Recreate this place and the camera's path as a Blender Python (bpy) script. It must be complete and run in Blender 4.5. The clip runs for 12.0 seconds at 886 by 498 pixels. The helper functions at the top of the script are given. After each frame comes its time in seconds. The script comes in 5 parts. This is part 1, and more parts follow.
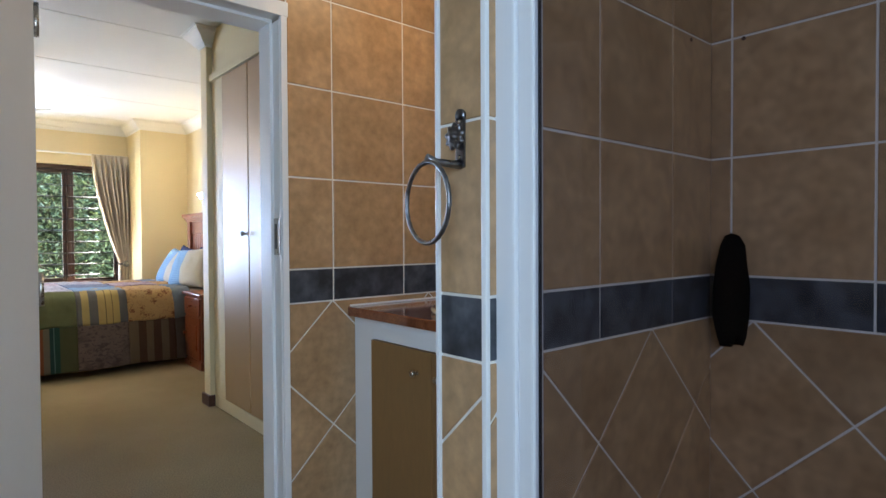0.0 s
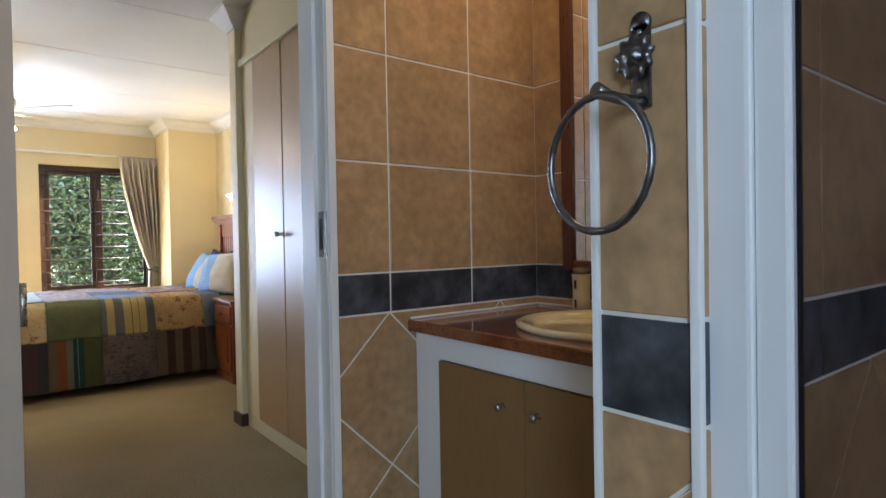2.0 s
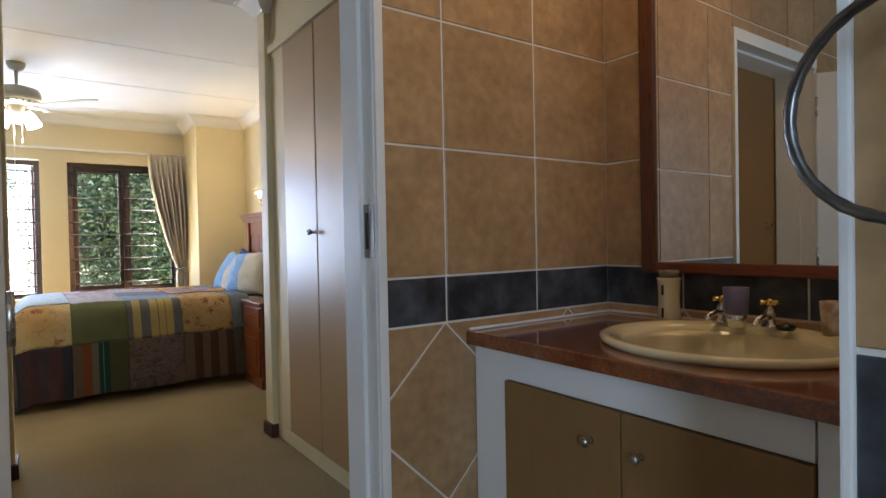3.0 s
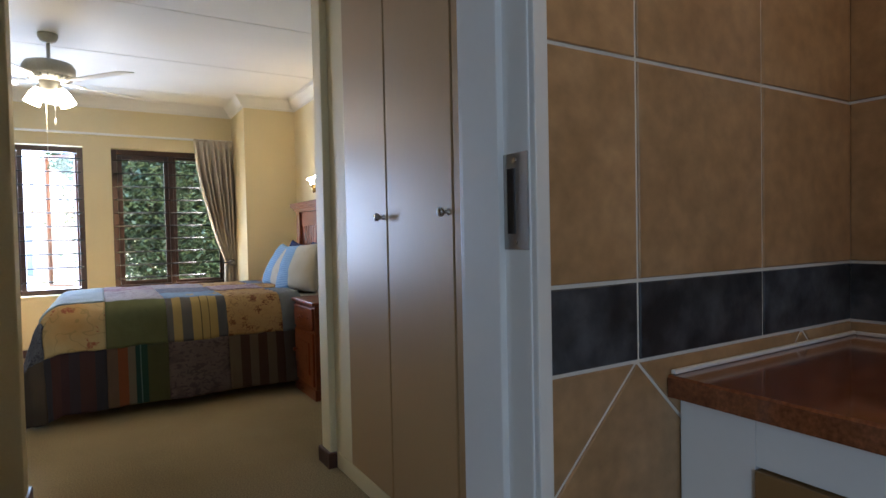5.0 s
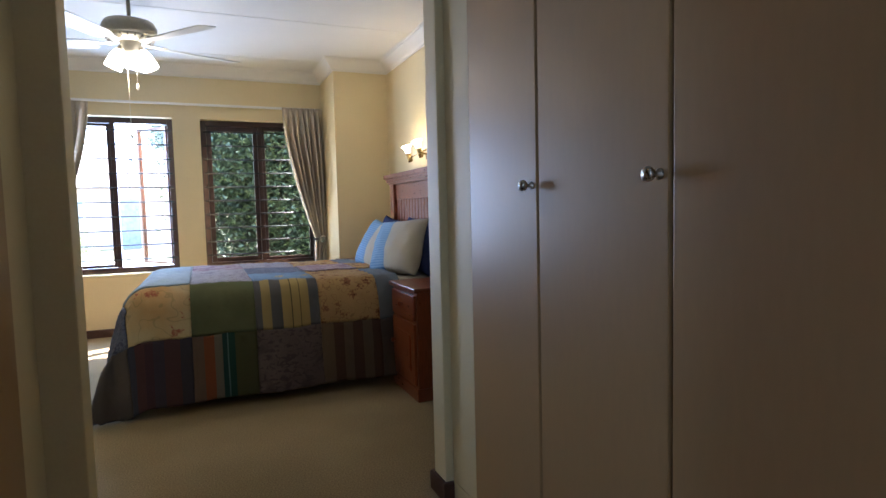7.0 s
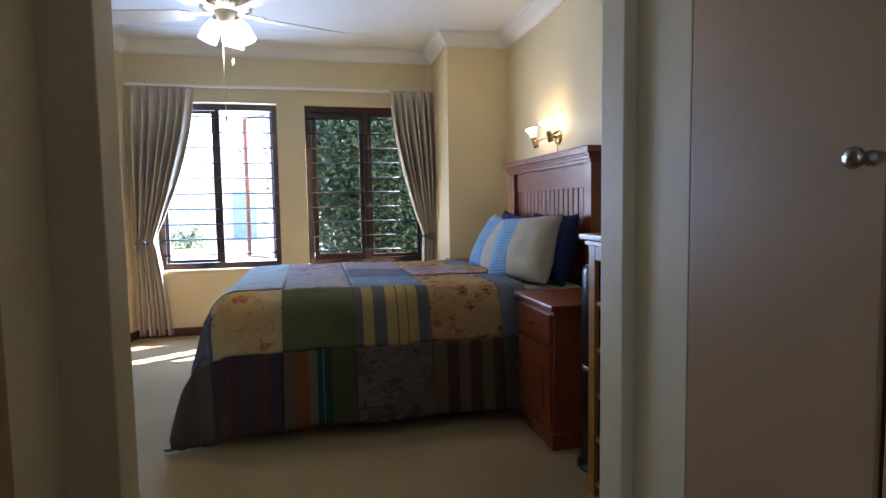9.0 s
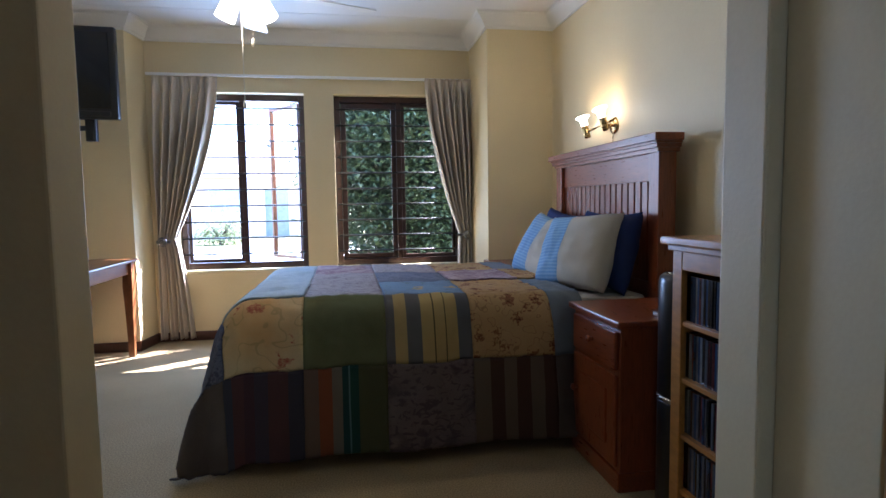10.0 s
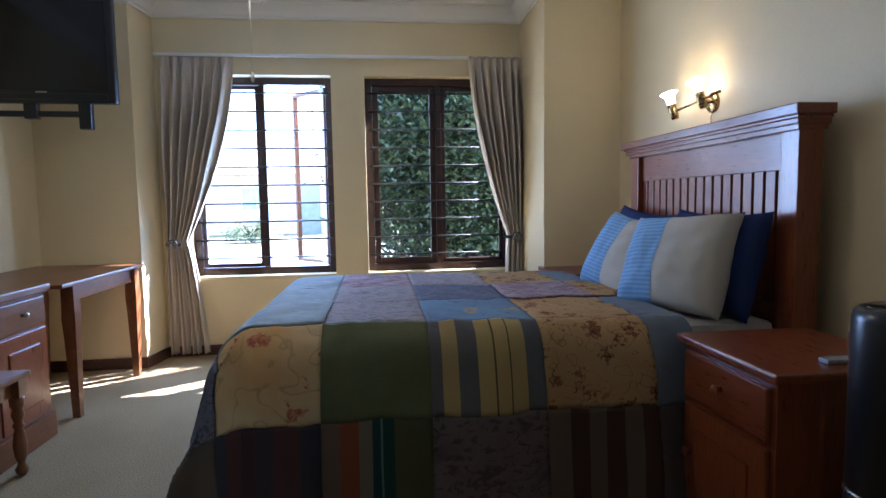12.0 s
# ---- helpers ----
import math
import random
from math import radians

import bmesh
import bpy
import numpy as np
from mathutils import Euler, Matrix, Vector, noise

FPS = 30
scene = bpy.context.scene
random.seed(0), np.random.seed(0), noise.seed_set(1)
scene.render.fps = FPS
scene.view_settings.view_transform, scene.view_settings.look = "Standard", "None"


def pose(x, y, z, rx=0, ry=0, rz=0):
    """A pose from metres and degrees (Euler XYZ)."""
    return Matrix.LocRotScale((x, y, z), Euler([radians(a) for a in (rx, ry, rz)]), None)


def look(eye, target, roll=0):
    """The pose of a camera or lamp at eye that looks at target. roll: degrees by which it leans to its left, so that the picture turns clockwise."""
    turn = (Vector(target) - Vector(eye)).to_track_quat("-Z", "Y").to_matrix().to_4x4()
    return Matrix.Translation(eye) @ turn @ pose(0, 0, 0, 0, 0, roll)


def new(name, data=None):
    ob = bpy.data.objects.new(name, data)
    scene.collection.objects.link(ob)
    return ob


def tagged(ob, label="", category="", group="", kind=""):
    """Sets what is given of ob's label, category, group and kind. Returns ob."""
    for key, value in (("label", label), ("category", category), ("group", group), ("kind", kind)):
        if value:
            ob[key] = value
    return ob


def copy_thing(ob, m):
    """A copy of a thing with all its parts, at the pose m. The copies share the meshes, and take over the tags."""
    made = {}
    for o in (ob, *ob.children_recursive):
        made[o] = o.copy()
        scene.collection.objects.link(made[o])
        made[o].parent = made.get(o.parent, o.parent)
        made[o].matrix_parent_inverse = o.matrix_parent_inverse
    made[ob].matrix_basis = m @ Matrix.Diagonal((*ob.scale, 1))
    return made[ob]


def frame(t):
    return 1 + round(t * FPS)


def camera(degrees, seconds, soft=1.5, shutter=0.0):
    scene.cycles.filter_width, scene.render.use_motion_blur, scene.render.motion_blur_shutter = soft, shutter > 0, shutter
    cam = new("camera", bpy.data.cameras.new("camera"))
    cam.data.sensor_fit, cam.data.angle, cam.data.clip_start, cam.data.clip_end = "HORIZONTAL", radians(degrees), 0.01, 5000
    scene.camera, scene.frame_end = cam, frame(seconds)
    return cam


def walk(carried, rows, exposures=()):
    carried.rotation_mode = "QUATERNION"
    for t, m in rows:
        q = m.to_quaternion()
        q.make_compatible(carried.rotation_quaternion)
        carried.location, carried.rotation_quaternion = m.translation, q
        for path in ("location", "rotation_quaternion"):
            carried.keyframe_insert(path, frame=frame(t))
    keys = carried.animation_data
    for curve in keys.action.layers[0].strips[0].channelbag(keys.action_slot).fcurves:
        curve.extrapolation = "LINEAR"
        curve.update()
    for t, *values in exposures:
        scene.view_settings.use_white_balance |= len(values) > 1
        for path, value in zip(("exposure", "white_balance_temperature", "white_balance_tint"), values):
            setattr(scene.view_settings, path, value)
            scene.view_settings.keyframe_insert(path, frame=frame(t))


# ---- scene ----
cam = camera(75.7, 12.0)
PATH = [
    (0, (0.286, 0.327, 1.202), (1.595, 1.839, 1.164), -0.3),
    (0.5, (0.306, 0.429, 1.206), (1.604, 1.951, 1.171), -0.4),
    (1, (0.348, 0.538, 1.2), (1.629, 2.072, 1.165), -0.7),
    (1.5, (0.401, 0.65, 1.195), (1.667, 2.198, 1.165), -0.8),
    (2, (0.443, 0.794, 1.184), (1.679, 2.366, 1.155), -1.0),
    (2.5, (0.486, 0.946, 1.187), (1.688, 2.544, 1.158), -1.1),
    (3, (0.528, 1.092, 1.184), (1.695, 2.716, 1.152), -1.1),
    (5, (0.73, 1.783, 1.165), (1.761, 3.497, 1.112), -1.2),
    (5.5, (0.779, 1.958, 1.17), (1.757, 3.702, 1.108), -1.2),
    (6, (0.807, 2.131, 1.16), (1.706, 3.916, 1.079), -1.2),
    (6.5, (0.819, 2.299, 1.161), (1.649, 4.116, 1.05), -1.1),
    (7, (0.837, 2.461, 1.174), (1.61, 4.301, 1.036), -1.4),
    (7.2, (0.876, 2.544, 1.166), (1.628, 4.393, 1.034), -1.1),
    (9, (0.922, 3.203, 1.177), (1.359, 5.149, 1.026), -0.9),
    (9.5, (0.934, 3.401, 1.17), (1.324, 5.357, 1.017), -0.7),
    (10, (0.952, 3.606, 1.173), (1.282, 5.572, 1.015), -0.8),
    (10.5, (0.935, 3.778, 1.179), (1.231, 5.749, 1.014), -0.9),
    (11, (0.929, 3.956, 1.184), (1.203, 5.93, 1.013), -0.9),
    (11.5, (0.949, 4.121, 1.188), (1.195, 6.098, 1.016), -0.9),
    (12, (0.953, 4.289, 1.176), (1.173, 6.27, 1.009), -0.9),
]
EXPOSURE = [(0.0, 5.35, 6150, 18), (3.0, 4.85, 6500, 19), (6.0, 4.25, 6000, 19), (7.0, 4.2, 5850, 20), (9.0, 3.95, 5550, 22), (12.0, 3.65, 5150, 22)]
walk(cam, [(t, look(eye, target, roll)) for t, eye, target, roll in PATH], EXPOSURE)

# ---- world, sun, lamps ----
world = bpy.data.worlds.new("sky")
scene.world = world
world.use_nodes = True
wn = world.node_tree
sky = wn.nodes.new("ShaderNodeTexSky")
sky.sky_type, sky.sun_disc = "NISHITA", False
sky.sun_elevation, sky.sun_rotation = radians(43.6), radians(58)
wn.links.new(sky.outputs["Color"], wn.nodes["Background"].inputs["Color"])
wn.nodes["Background"].inputs["Strength"].default_value = 0.15


def lamp(name, kind, m, energy, color=(1, 1, 1), **more):
    data = bpy.data.lights.new(name, kind)
    data.energy, data.color = energy, color
    for key, value in more.items():
        if key == "size":
            data.size = value
        elif key == "size_y":
            data.shape, data.size_y = "RECTANGLE", value
        elif key == "radius":
            data.shadow_soft_size = value
        elif key == "angle":
            data.angle = radians(value)
        elif key == "cone":
            data.spot_size, data.spot_blend = radians(value), 0.35
    ob = new(name, data)
    ob.matrix_world = m
    return ob


lamp("sun", "SUN", look((20, 20, 20), (20 - 1.6, 20 - 1.0, 20 - 1.8)), 5.0, (1.0, 0.94, 0.85), angle=0.5)

# ---- materials ----
MATS = {}


def mat(name, color, rough=0.6, metal=0.0, vary=0.12, grain=40.0, bump=0.1, coat=0.0, big=4.0, second=None, obj_rand=0.0, stretch=(1, 1, 1), spec=0.5, rvar=0.08, sharp=0.0):
    """A procedural surface: two scales of variation between color and second, with fine relief."""
    m = bpy.data.materials.new(name)
    m.use_nodes = True
    nt = m.node_tree
    b = nt.nodes["Principled BSDF"]
    L = nt.links.new
    tc = nt.nodes.new("ShaderNodeTexCoord")
    mp = nt.nodes.new("ShaderNodeMapping")
    mp.inputs["Scale"].default_value = stretch
    L(tc.outputs["Object"], mp.inputs["Vector"])
    vec = mp.outputs["Vector"]
    if obj_rand:
        info = nt.nodes.new("ShaderNodeObjectInfo")
        mul = nt.nodes.new("ShaderNodeMath")
        mul.operation = "MULTIPLY"
        mul.inputs[1].default_value = 37.0
        L(info.outputs["Random"], mul.inputs[0])
        add = nt.nodes.new("ShaderNodeVectorMath")
        L(mp.outputs["Vector"], add.inputs[0])
        L(mul.outputs[0], add.inputs[1])
        vec = add.outputs[0]
    n1, n2 = nt.nodes.new("ShaderNodeTexNoise"), nt.nodes.new("ShaderNodeTexNoise")
    n1.inputs["Scale"].default_value, n2.inputs["Scale"].default_value = big, grain
    n1.inputs["Detail"].default_value, n2.inputs["Detail"].default_value = 5, 6
    L(vec, n1.inputs["Vector"])
    L(vec, n2.inputs["Vector"])
    r = nt.nodes.new("ShaderNodeValToRGB")
    dark = second or tuple(c * (1 - vary * 2.2) for c in color)
    r.color_ramp.elements[0].position, r.color_ramp.elements[1].position = 0.3 + sharp, 0.7 - sharp
    r.color_ramp.elements[0].color, r.color_ramp.elements[1].color = (*dark, 1), (*color, 1)
    L(n1.outputs["Fac"], r.inputs["Fac"])
    mx = nt.nodes.new("ShaderNodeMix")
    mx.data_type, mx.blend_type = "RGBA", "OVERLAY"
    mx.inputs["Factor"].default_value = min(1.0, vary * 3)
    L(r.outputs["Color"], mx.inputs[6])
    L(n2.outputs["Fac"], mx.inputs[7])
    out = mx.outputs[2]
    if obj_rand:
        hsv = nt.nodes.new("ShaderNodeHueSaturation")
        mr = nt.nodes.new("ShaderNodeMapRange")
        mr.inputs["To Min"].default_value, mr.inputs["To Max"].default_value = 1 - obj_rand, 1 + obj_rand
        L(info.outputs["Random"], mr.inputs["Value"])
        L(mr.outputs[0], hsv.inputs["Value"])
        L(out, hsv.inputs["Color"])
        out = hsv.outputs["Color"]
    L(out, b.inputs["Base Color"])
    mr2 = nt.nodes.new("ShaderNodeMapRange")
    mr2.inputs["To Min"].default_value, mr2.inputs["To Max"].default_value = max(0.0, rough - rvar), min(1, rough + rvar)
    L(n2.outputs["Fac"], mr2.inputs["Value"])
    L(mr2.outputs[0], b.inputs["Roughness"])
    b.inputs["Metallic"].default_value = metal
    b.inputs["Coat Weight"].default_value = coat
    b.inputs["Coat Roughness"].default_value = 0.12
    b.inputs["Specular IOR Level"].default_value = spec
    if bump:
        bp = nt.nodes.new("ShaderNodeBump")
        bp.inputs["Strength"].default_value, bp.inputs["Distance"].default_value = bump, 0.004
        L(n2.outputs["Fac"], bp.inputs["Height"])
        L(bp.outputs["Normal"], b.inputs["Normal"])
    MATS[name] = m
    return m


def glow(name, color, strength):
    m = bpy.data.materials.new(name)
    m.use_nodes = True
    b = m.node_tree.nodes["Principled BSDF"]
    b.inputs["Base Color"].default_value = (*color, 1)
    b.inputs["Emission Color"].default_value = (*color, 1)
    b.inputs["Emission Strength"].default_value = strength
    return m


def glassy(name, color, rough=0.0, mixed=None):
    """Thin glass: clear, with more gloss at grazing angles."""
    m = bpy.data.materials.new(name)
    m.use_nodes = True
    nt = m.node_tree
    nt.nodes.remove(nt.nodes["Principled BSDF"])
    tr, gl, fr, mx = (nt.nodes.new("ShaderNodeBsdf" + k) if k in ("Transparent", "Glossy") else nt.nodes.new("ShaderNode" + k) for k in ("Transparent", "Glossy", "LayerWeight", "MixShader"))
    tr.inputs["Color"].default_value = (*color, 1)
    gl.inputs["Roughness"].default_value = rough
    fr.inputs["Blend"].default_value = 0.5
    pw, ml = nt.nodes.new("ShaderNodeMath"), nt.nodes.new("ShaderNodeMath")
    pw.operation, ml.operation = "POWER", "MULTIPLY_ADD"
    pw.inputs[1].default_value, ml.inputs[1].default_value, ml.inputs[2].default_value = 4.5, 0.6, 0.014
    nt.links.new(fr.outputs["Facing"], pw.inputs[0])
    nt.links.new(pw.outputs[0], ml.inputs[0])
    nt.links.new(ml.outputs[0], mx.inputs[0])
    nt.links.new(tr.outputs[0], mx.inputs[1])
    nt.links.new(gl.outputs[0], mx.inputs[2])
    nt.links.new(mx.outputs[0], nt.nodes["Material Output"].inputs["Surface"])
    return m


CREAM = mat("cream_wall_paint", (0.72, 0.605, 0.36), 0.55, vary=0.03, grain=90, bump=0.12, big=1.5)
CEIL = mat("white_ceiling_paint", (0.78, 0.765, 0.71), 0.75, vary=0.03, grain=120, bump=0.1, big=1.2)
CARPET = mat("beige_carpet", (0.33, 0.25, 0.14), 0.95, vary=0.26, grain=150, bump=1.0, big=1.6, second=(0.265, 0.20, 0.105), spec=0.1)
TILE = mat("sandstone_tile", (0.47, 0.295, 0.15), 0.36, vary=0.13, grain=30, bump=0.14, big=8, second=(0.355, 0.21, 0.10), obj_rand=0.09)
SLATE = mat("slate_tile", (0.075, 0.083, 0.097), 0.42, vary=0.22, grain=34, bump=0.35, big=13, second=(0.022, 0.024, 0.029), obj_rand=0.15, sharp=0.06)
FLOORTILE = mat("brown_floor_tile", (0.20, 0.125, 0.07), 0.4, vary=0.14, grain=24, bump=0.1, big=5, second=(0.15, 0.09, 0.05))
GROUT = mat("pale_grout", (0.82, 0.78, 0.70), 0.85, vary=0.06, grain=150, bump=0.2)
WHITE = mat("white_gloss_paint", (0.80, 0.80, 0.78), 0.32, vary=0.02, grain=70, bump=0.03, big=2, rvar=0.02)
ALU = mat("white_aluminium", (0.78, 0.79, 0.80), 0.25, metal=0.1, vary=0.01, grain=20, bump=0.0, rvar=0.01)
MELA = mat("beige_melamine", (0.43, 0.268, 0.122), 0.38, vary=0.02, grain=60, bump=0.03, big=1.3, stretch=(1, 1, 0.2), spec=0.5)
CARCASS = mat("brown_carcass_board", (0.08, 0.04, 0.022), 0.5, vary=0.06, grain=50, bump=0.04)
TAN = mat("tan_cabinet_board", (0.27, 0.148, 0.054), 0.42, vary=0.05, grain=60, bump=0.05, big=2, stretch=(1, 1, 0.25))
SKIRT = mat("dark_brown_skirting", (0.085, 0.035, 0.022), 0.42, vary=0.12, grain=50, bump=0.08, stretch=(1, 1, 4))
GRANITE = mat("red_brown_polished_top", (0.27, 0.092, 0.036), 0.12, vary=0.25, grain=170, bump=0.0, big=22, second=(0.14, 0.042, 0.018), coat=0.6)
CERAMIC = mat("cream_ceramic", (0.80, 0.72, 0.48), 0.1, vary=0.01, grain=20, bump=0.0, coat=0.7)
CHROME = mat("chrome", (0.78, 0.78, 0.78), 0.08, metal=1.0, vary=0.02, grain=40, bump=0.0)
STEEL = mat("brushed_nickel", (0.50, 0.47, 0.42), 0.28, metal=1.0, vary=0.05, grain=80, bump=0.03)
PLATE = mat("worn_steel_plate", (0.40, 0.39, 0.37), 0.42, metal=0.8, vary=0.03, grain=30, bump=0.0, big=8)
PEWTER = mat("dark_pewter", (0.20, 0.20, 0.21), 0.3, metal=1.0, vary=0.2, grain=60, bump=0.15)
GOLD = mat("gold_plate", (0.72, 0.52, 0.20), 0.18, metal=1.0, vary=0.05, grain=60, bump=0.0)
BRASS = mat("antique_brass", (0.42, 0.30, 0.13), 0.28, metal=1.0, vary=0.1, grain=60, bump=0.05)
PINE = mat("red_stained_pine", (0.235, 0.058, 0.018), 0.3, vary=0.16, grain=26, bump=0.06, big=5, second=(0.19, 0.046, 0.015), stretch=(5, 5, 0.5), coat=0.25)
PINE_H = mat("red_stained_pine_board", (0.225, 0.054, 0.017), 0.3, vary=0.16, grain=26, bump=0.06, big=5, second=(0.18, 0.042, 0.014), stretch=(5, 0.5, 5), coat=0.25)
ORANGE = mat("honey_pine", (0.42, 0.20, 0.048), 0.35, vary=0.14, grain=26, bump=0.06, big=5, second=(0.35, 0.155, 0.036), stretch=(5, 0.6, 2), coat=0.2)
DESK = mat("brown_desk_wood", (0.205, 0.08, 0.028), 0.35, vary=0.14, grain=26, bump=0.06, big=5, second=(0.14, 0.048, 0.016), stretch=(5, 0.6, 2), coat=0.15)
MAHOG = mat("dark_mahogany_frame", (0.14, 0.045, 0.022), 0.3, vary=0.14, grain=30, bump=0.06, second=(0.08, 0.025, 0.012), stretch=(4, 4, 0.5))
WINWOOD = mat("dark_window_frame", (0.045, 0.018, 0.012), 0.38, vary=0.14, grain=30, bump=0.06, stretch=(4, 4, 0.5))
IRON = mat("black_burglar_bar", (0.02, 0.02, 0.022), 0.4, metal=0.3, vary=0.1, grain=60, bump=0.05)
CURTAIN = mat("oatmeal_curtain", (0.64, 0.56, 0.45), 0.9, vary=0.07, grain=240, bump=0.3, big=3, spec=0.15)
BLACK = mat("black_plastic", (0.012, 0.012, 0.013), 0.3, vary=0.02, grain=60, bump=0.0, rvar=0.02)
SCREEN = mat("tv_screen", (0.006, 0.006, 0.008), 0.09, vary=0.02, grain=30, bump=0.0)
NAVY = mat("navy_cotton", (0.020, 0.032, 0.105), 0.85, vary=0.06, grain=260, bump=0.25, spec=0.2)
OATLINEN = mat("natural_linen", (0.55, 0.51, 0.43), 0.9, vary=0.06, grain=320, bump=0.35, spec=0.15)
BLUEWEAVE = mat("blue_woven_band", (0.15, 0.31, 0.54), 0.88, vary=0.08, grain=300, bump=0.3, spec=0.15)
nt = BLUEWEAVE.node_tree
wave, tc, rp = nt.nodes.new("ShaderNodeTexWave"), nt.nodes.new("ShaderNodeTexCoord"), nt.nodes.new("ShaderNodeValToRGB")
wave.bands_direction, wave.inputs["Scale"].default_value, wave.inputs["Distortion"].default_value = "Z", 17.0, 1.6
wave.inputs["Detail Scale"].default_value = 12.0
rp.color_ramp.elements[0].color, rp.color_ramp.elements[1].color = (0.15, 0.29, 0.49, 1), (0.26, 0.40, 0.57, 1)
nt.links.new(tc.outputs["Object"], wave.inputs["Vector"])
nt.links.new(wave.outputs["Fac"], rp.inputs["Fac"])
nt.links.new(rp.outputs["Color"], nt.nodes["Principled BSDF"].inputs["Base Color"])
FANWHITE = mat("off_white_enamel", (0.78, 0.75, 0.65), 0.35, vary=0.03, grain=50, bump=0.02)
FANMOTOR = mat("beige_motor_enamel", (0.42, 0.40, 0.33), 0.35, vary=0.05, grain=50, bump=0.02)
CLOTH = mat("black_towelling", (0.0025, 0.0025, 0.003), 0.98, vary=0.0, grain=120, bump=0.0, spec=0.0, rvar=0.0)
SHADE = glow("lit_frosted_shade", (1.0, 0.92, 0.74), 1.2)
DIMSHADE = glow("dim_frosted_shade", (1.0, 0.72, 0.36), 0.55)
FLARE = glow("lit_glass_flare", (1.0, 0.86, 0.60), 1.3)
BULB = glow("lit_bulb", (1.0, 0.80, 0.45), 4.0)
SKYBLOCK = mat("sky_blocking_pane", (0.62, 0.66, 0.68), 0.5, vary=0.04, grain=90, bump=0.2)
PANE = glassy("window_pane", (0.93, 0.96, 0.95))
SHOWERGLASS = glassy("shower_glass", (0.77, 0.755, 0.785))
MIRROR = mat("mirror_silver", (0.86, 0.87, 0.86), 0.02, metal=1.0, vary=0.0, grain=10, bump=0.0)
MIRROR.node_tree.nodes["Principled BSDF"].inputs["Roughness"].default_value = 0.0
for link in list(MIRROR.node_tree.links):
    if link.to_socket.name == "Roughness":
        MIRROR.node_tree.links.remove(link)

# ---- mesh helpers ----


def box(bm, x0, x1, y0, y1, z0, z1, bevel=0.0, m=None):
    made = bmesh.ops.create_cube(bm, size=1)["verts"]
    t = Matrix.Translation(((x0 + x1) / 2, (y0 + y1) / 2, (z0 + z1) / 2)) @ Matrix.Diagonal((abs(x1 - x0), abs(y1 - y0), abs(z1 - z0), 1))
    bmesh.ops.transform(bm, matrix=(m @ t) if m else t, verts=made)
    if bevel:
        edges = list({e for v in made for e in v.link_edges})
        bmesh.ops.bevel(bm, geom=edges, offset=bevel, segments=2, affect="EDGES", profile=0.6)
    return bm


def boxes(*rows, bevel=0.0):
    bm = bmesh.new()
    for r in rows:
        box(bm, *r, bevel=bevel)
    return bm


def tube(bm, points, radius, sides=10, closed=False, caps=True):
    """A round bar along points; radius may be a list."""
    pts = [Vector(p) for p in points]
    n = len(pts)
    rings = []
    up = None
    for i, p in enumerate(pts):
        a = pts[i - 1] if (i or closed) else p
        b = pts[(i + 1) % n] if (i < n - 1 or closed) else p
        d = (b - a).normalized()
        if up is None:
            up = d.orthogonal().normalized()
        side = d.cross(up).normalized()
        up = side.cross(d).normalized()
        r = radius[i] if isinstance(radius, (list, tuple)) else radius
        rings.append([bm.verts.new(p + (side * math.cos(k * 2 * math.pi / sides) + up * math.sin(k * 2 * math.pi / sides)) * r) for k in range(sides)])
    for i in range(n if closed else n - 1):
        a, b = rings[i], rings[(i + 1) % n]
        for k in range(sides):
            f = bm.faces.new((a[k], a[(k + 1) % sides], b[(k + 1) % sides], b[k]))
            f.smooth = True
    if caps and not closed:
        bm.faces.new(rings[0][::-1])
        bm.faces.new(rings[-1])
    return bm


def lathe(bm, profile, m=None, sides=24, sx=1.0, sy=1.0):
    """Turn (radius, height) rows round the z axis."""
    rings = []
    for r, z in profile:
        row = []
        for k in range(sides):
            a = 2 * math.pi * k / sides
            v = Vector((r * sx * math.cos(a), r * sy * math.sin(a), z))
            row.append(bm.verts.new(m @ v if m else v))
        rings.append(row)
    for a, b in zip(rings, rings[1:]):
        for k in range(sides):
            f = bm.faces.new((a[k], a[(k + 1) % sides], b[(k + 1) % sides], b[k]))
            f.smooth = True
    for row, flip in ((rings[0], True), (rings[-1], False)):
        if (row[0].co - row[sides // 2].co).length > 1e-5:
            bm.faces.new(row[::-1] if flip else row)
    return bm


def part(name, bm, material, parent=None, label=""):
    bmesh.ops.recalc_face_normals(bm, faces=bm.faces)
    me = bpy.data.meshes.new(name)
    bm.to_mesh(me)
    bm.free()
    me.materials.append(material)
    ob = new(name, me)
    if parent:
        ob.parent = parent
    if label:
        ob["label"] = label
    return ob


def thing(name, at, label, category, group=""):
    """An Empty at the thing's base; its parts are then made in coordinates about that place."""
    ob = new(name)
    ob.location = at
    ob.empty_display_size = 0.1
    return tagged(ob, label, category, group)


def setting(name, bm, material, label, category):
    return tagged(part(name, bm, material), label, category, kind="structure")


# ---- plan ----
DOORWALL = (2.435, 2.600)
NICHE = 2.232          # wall behind the vanity
SHOWER_Y, SHOWER_X = 1.152, 2.138
PILLAR_X, PILLAR_BACK = 1.114, 1.290
WIN_Y = 8.88
RIGHT, LEFT = 2.66, -1.42
CEILING = 2.69
W1, W2 = (-0.50, 0.604), (0.862, 2.04)
SILL, HEAD = 0.615, 2.163
JAMB = (0.475, 1.256)

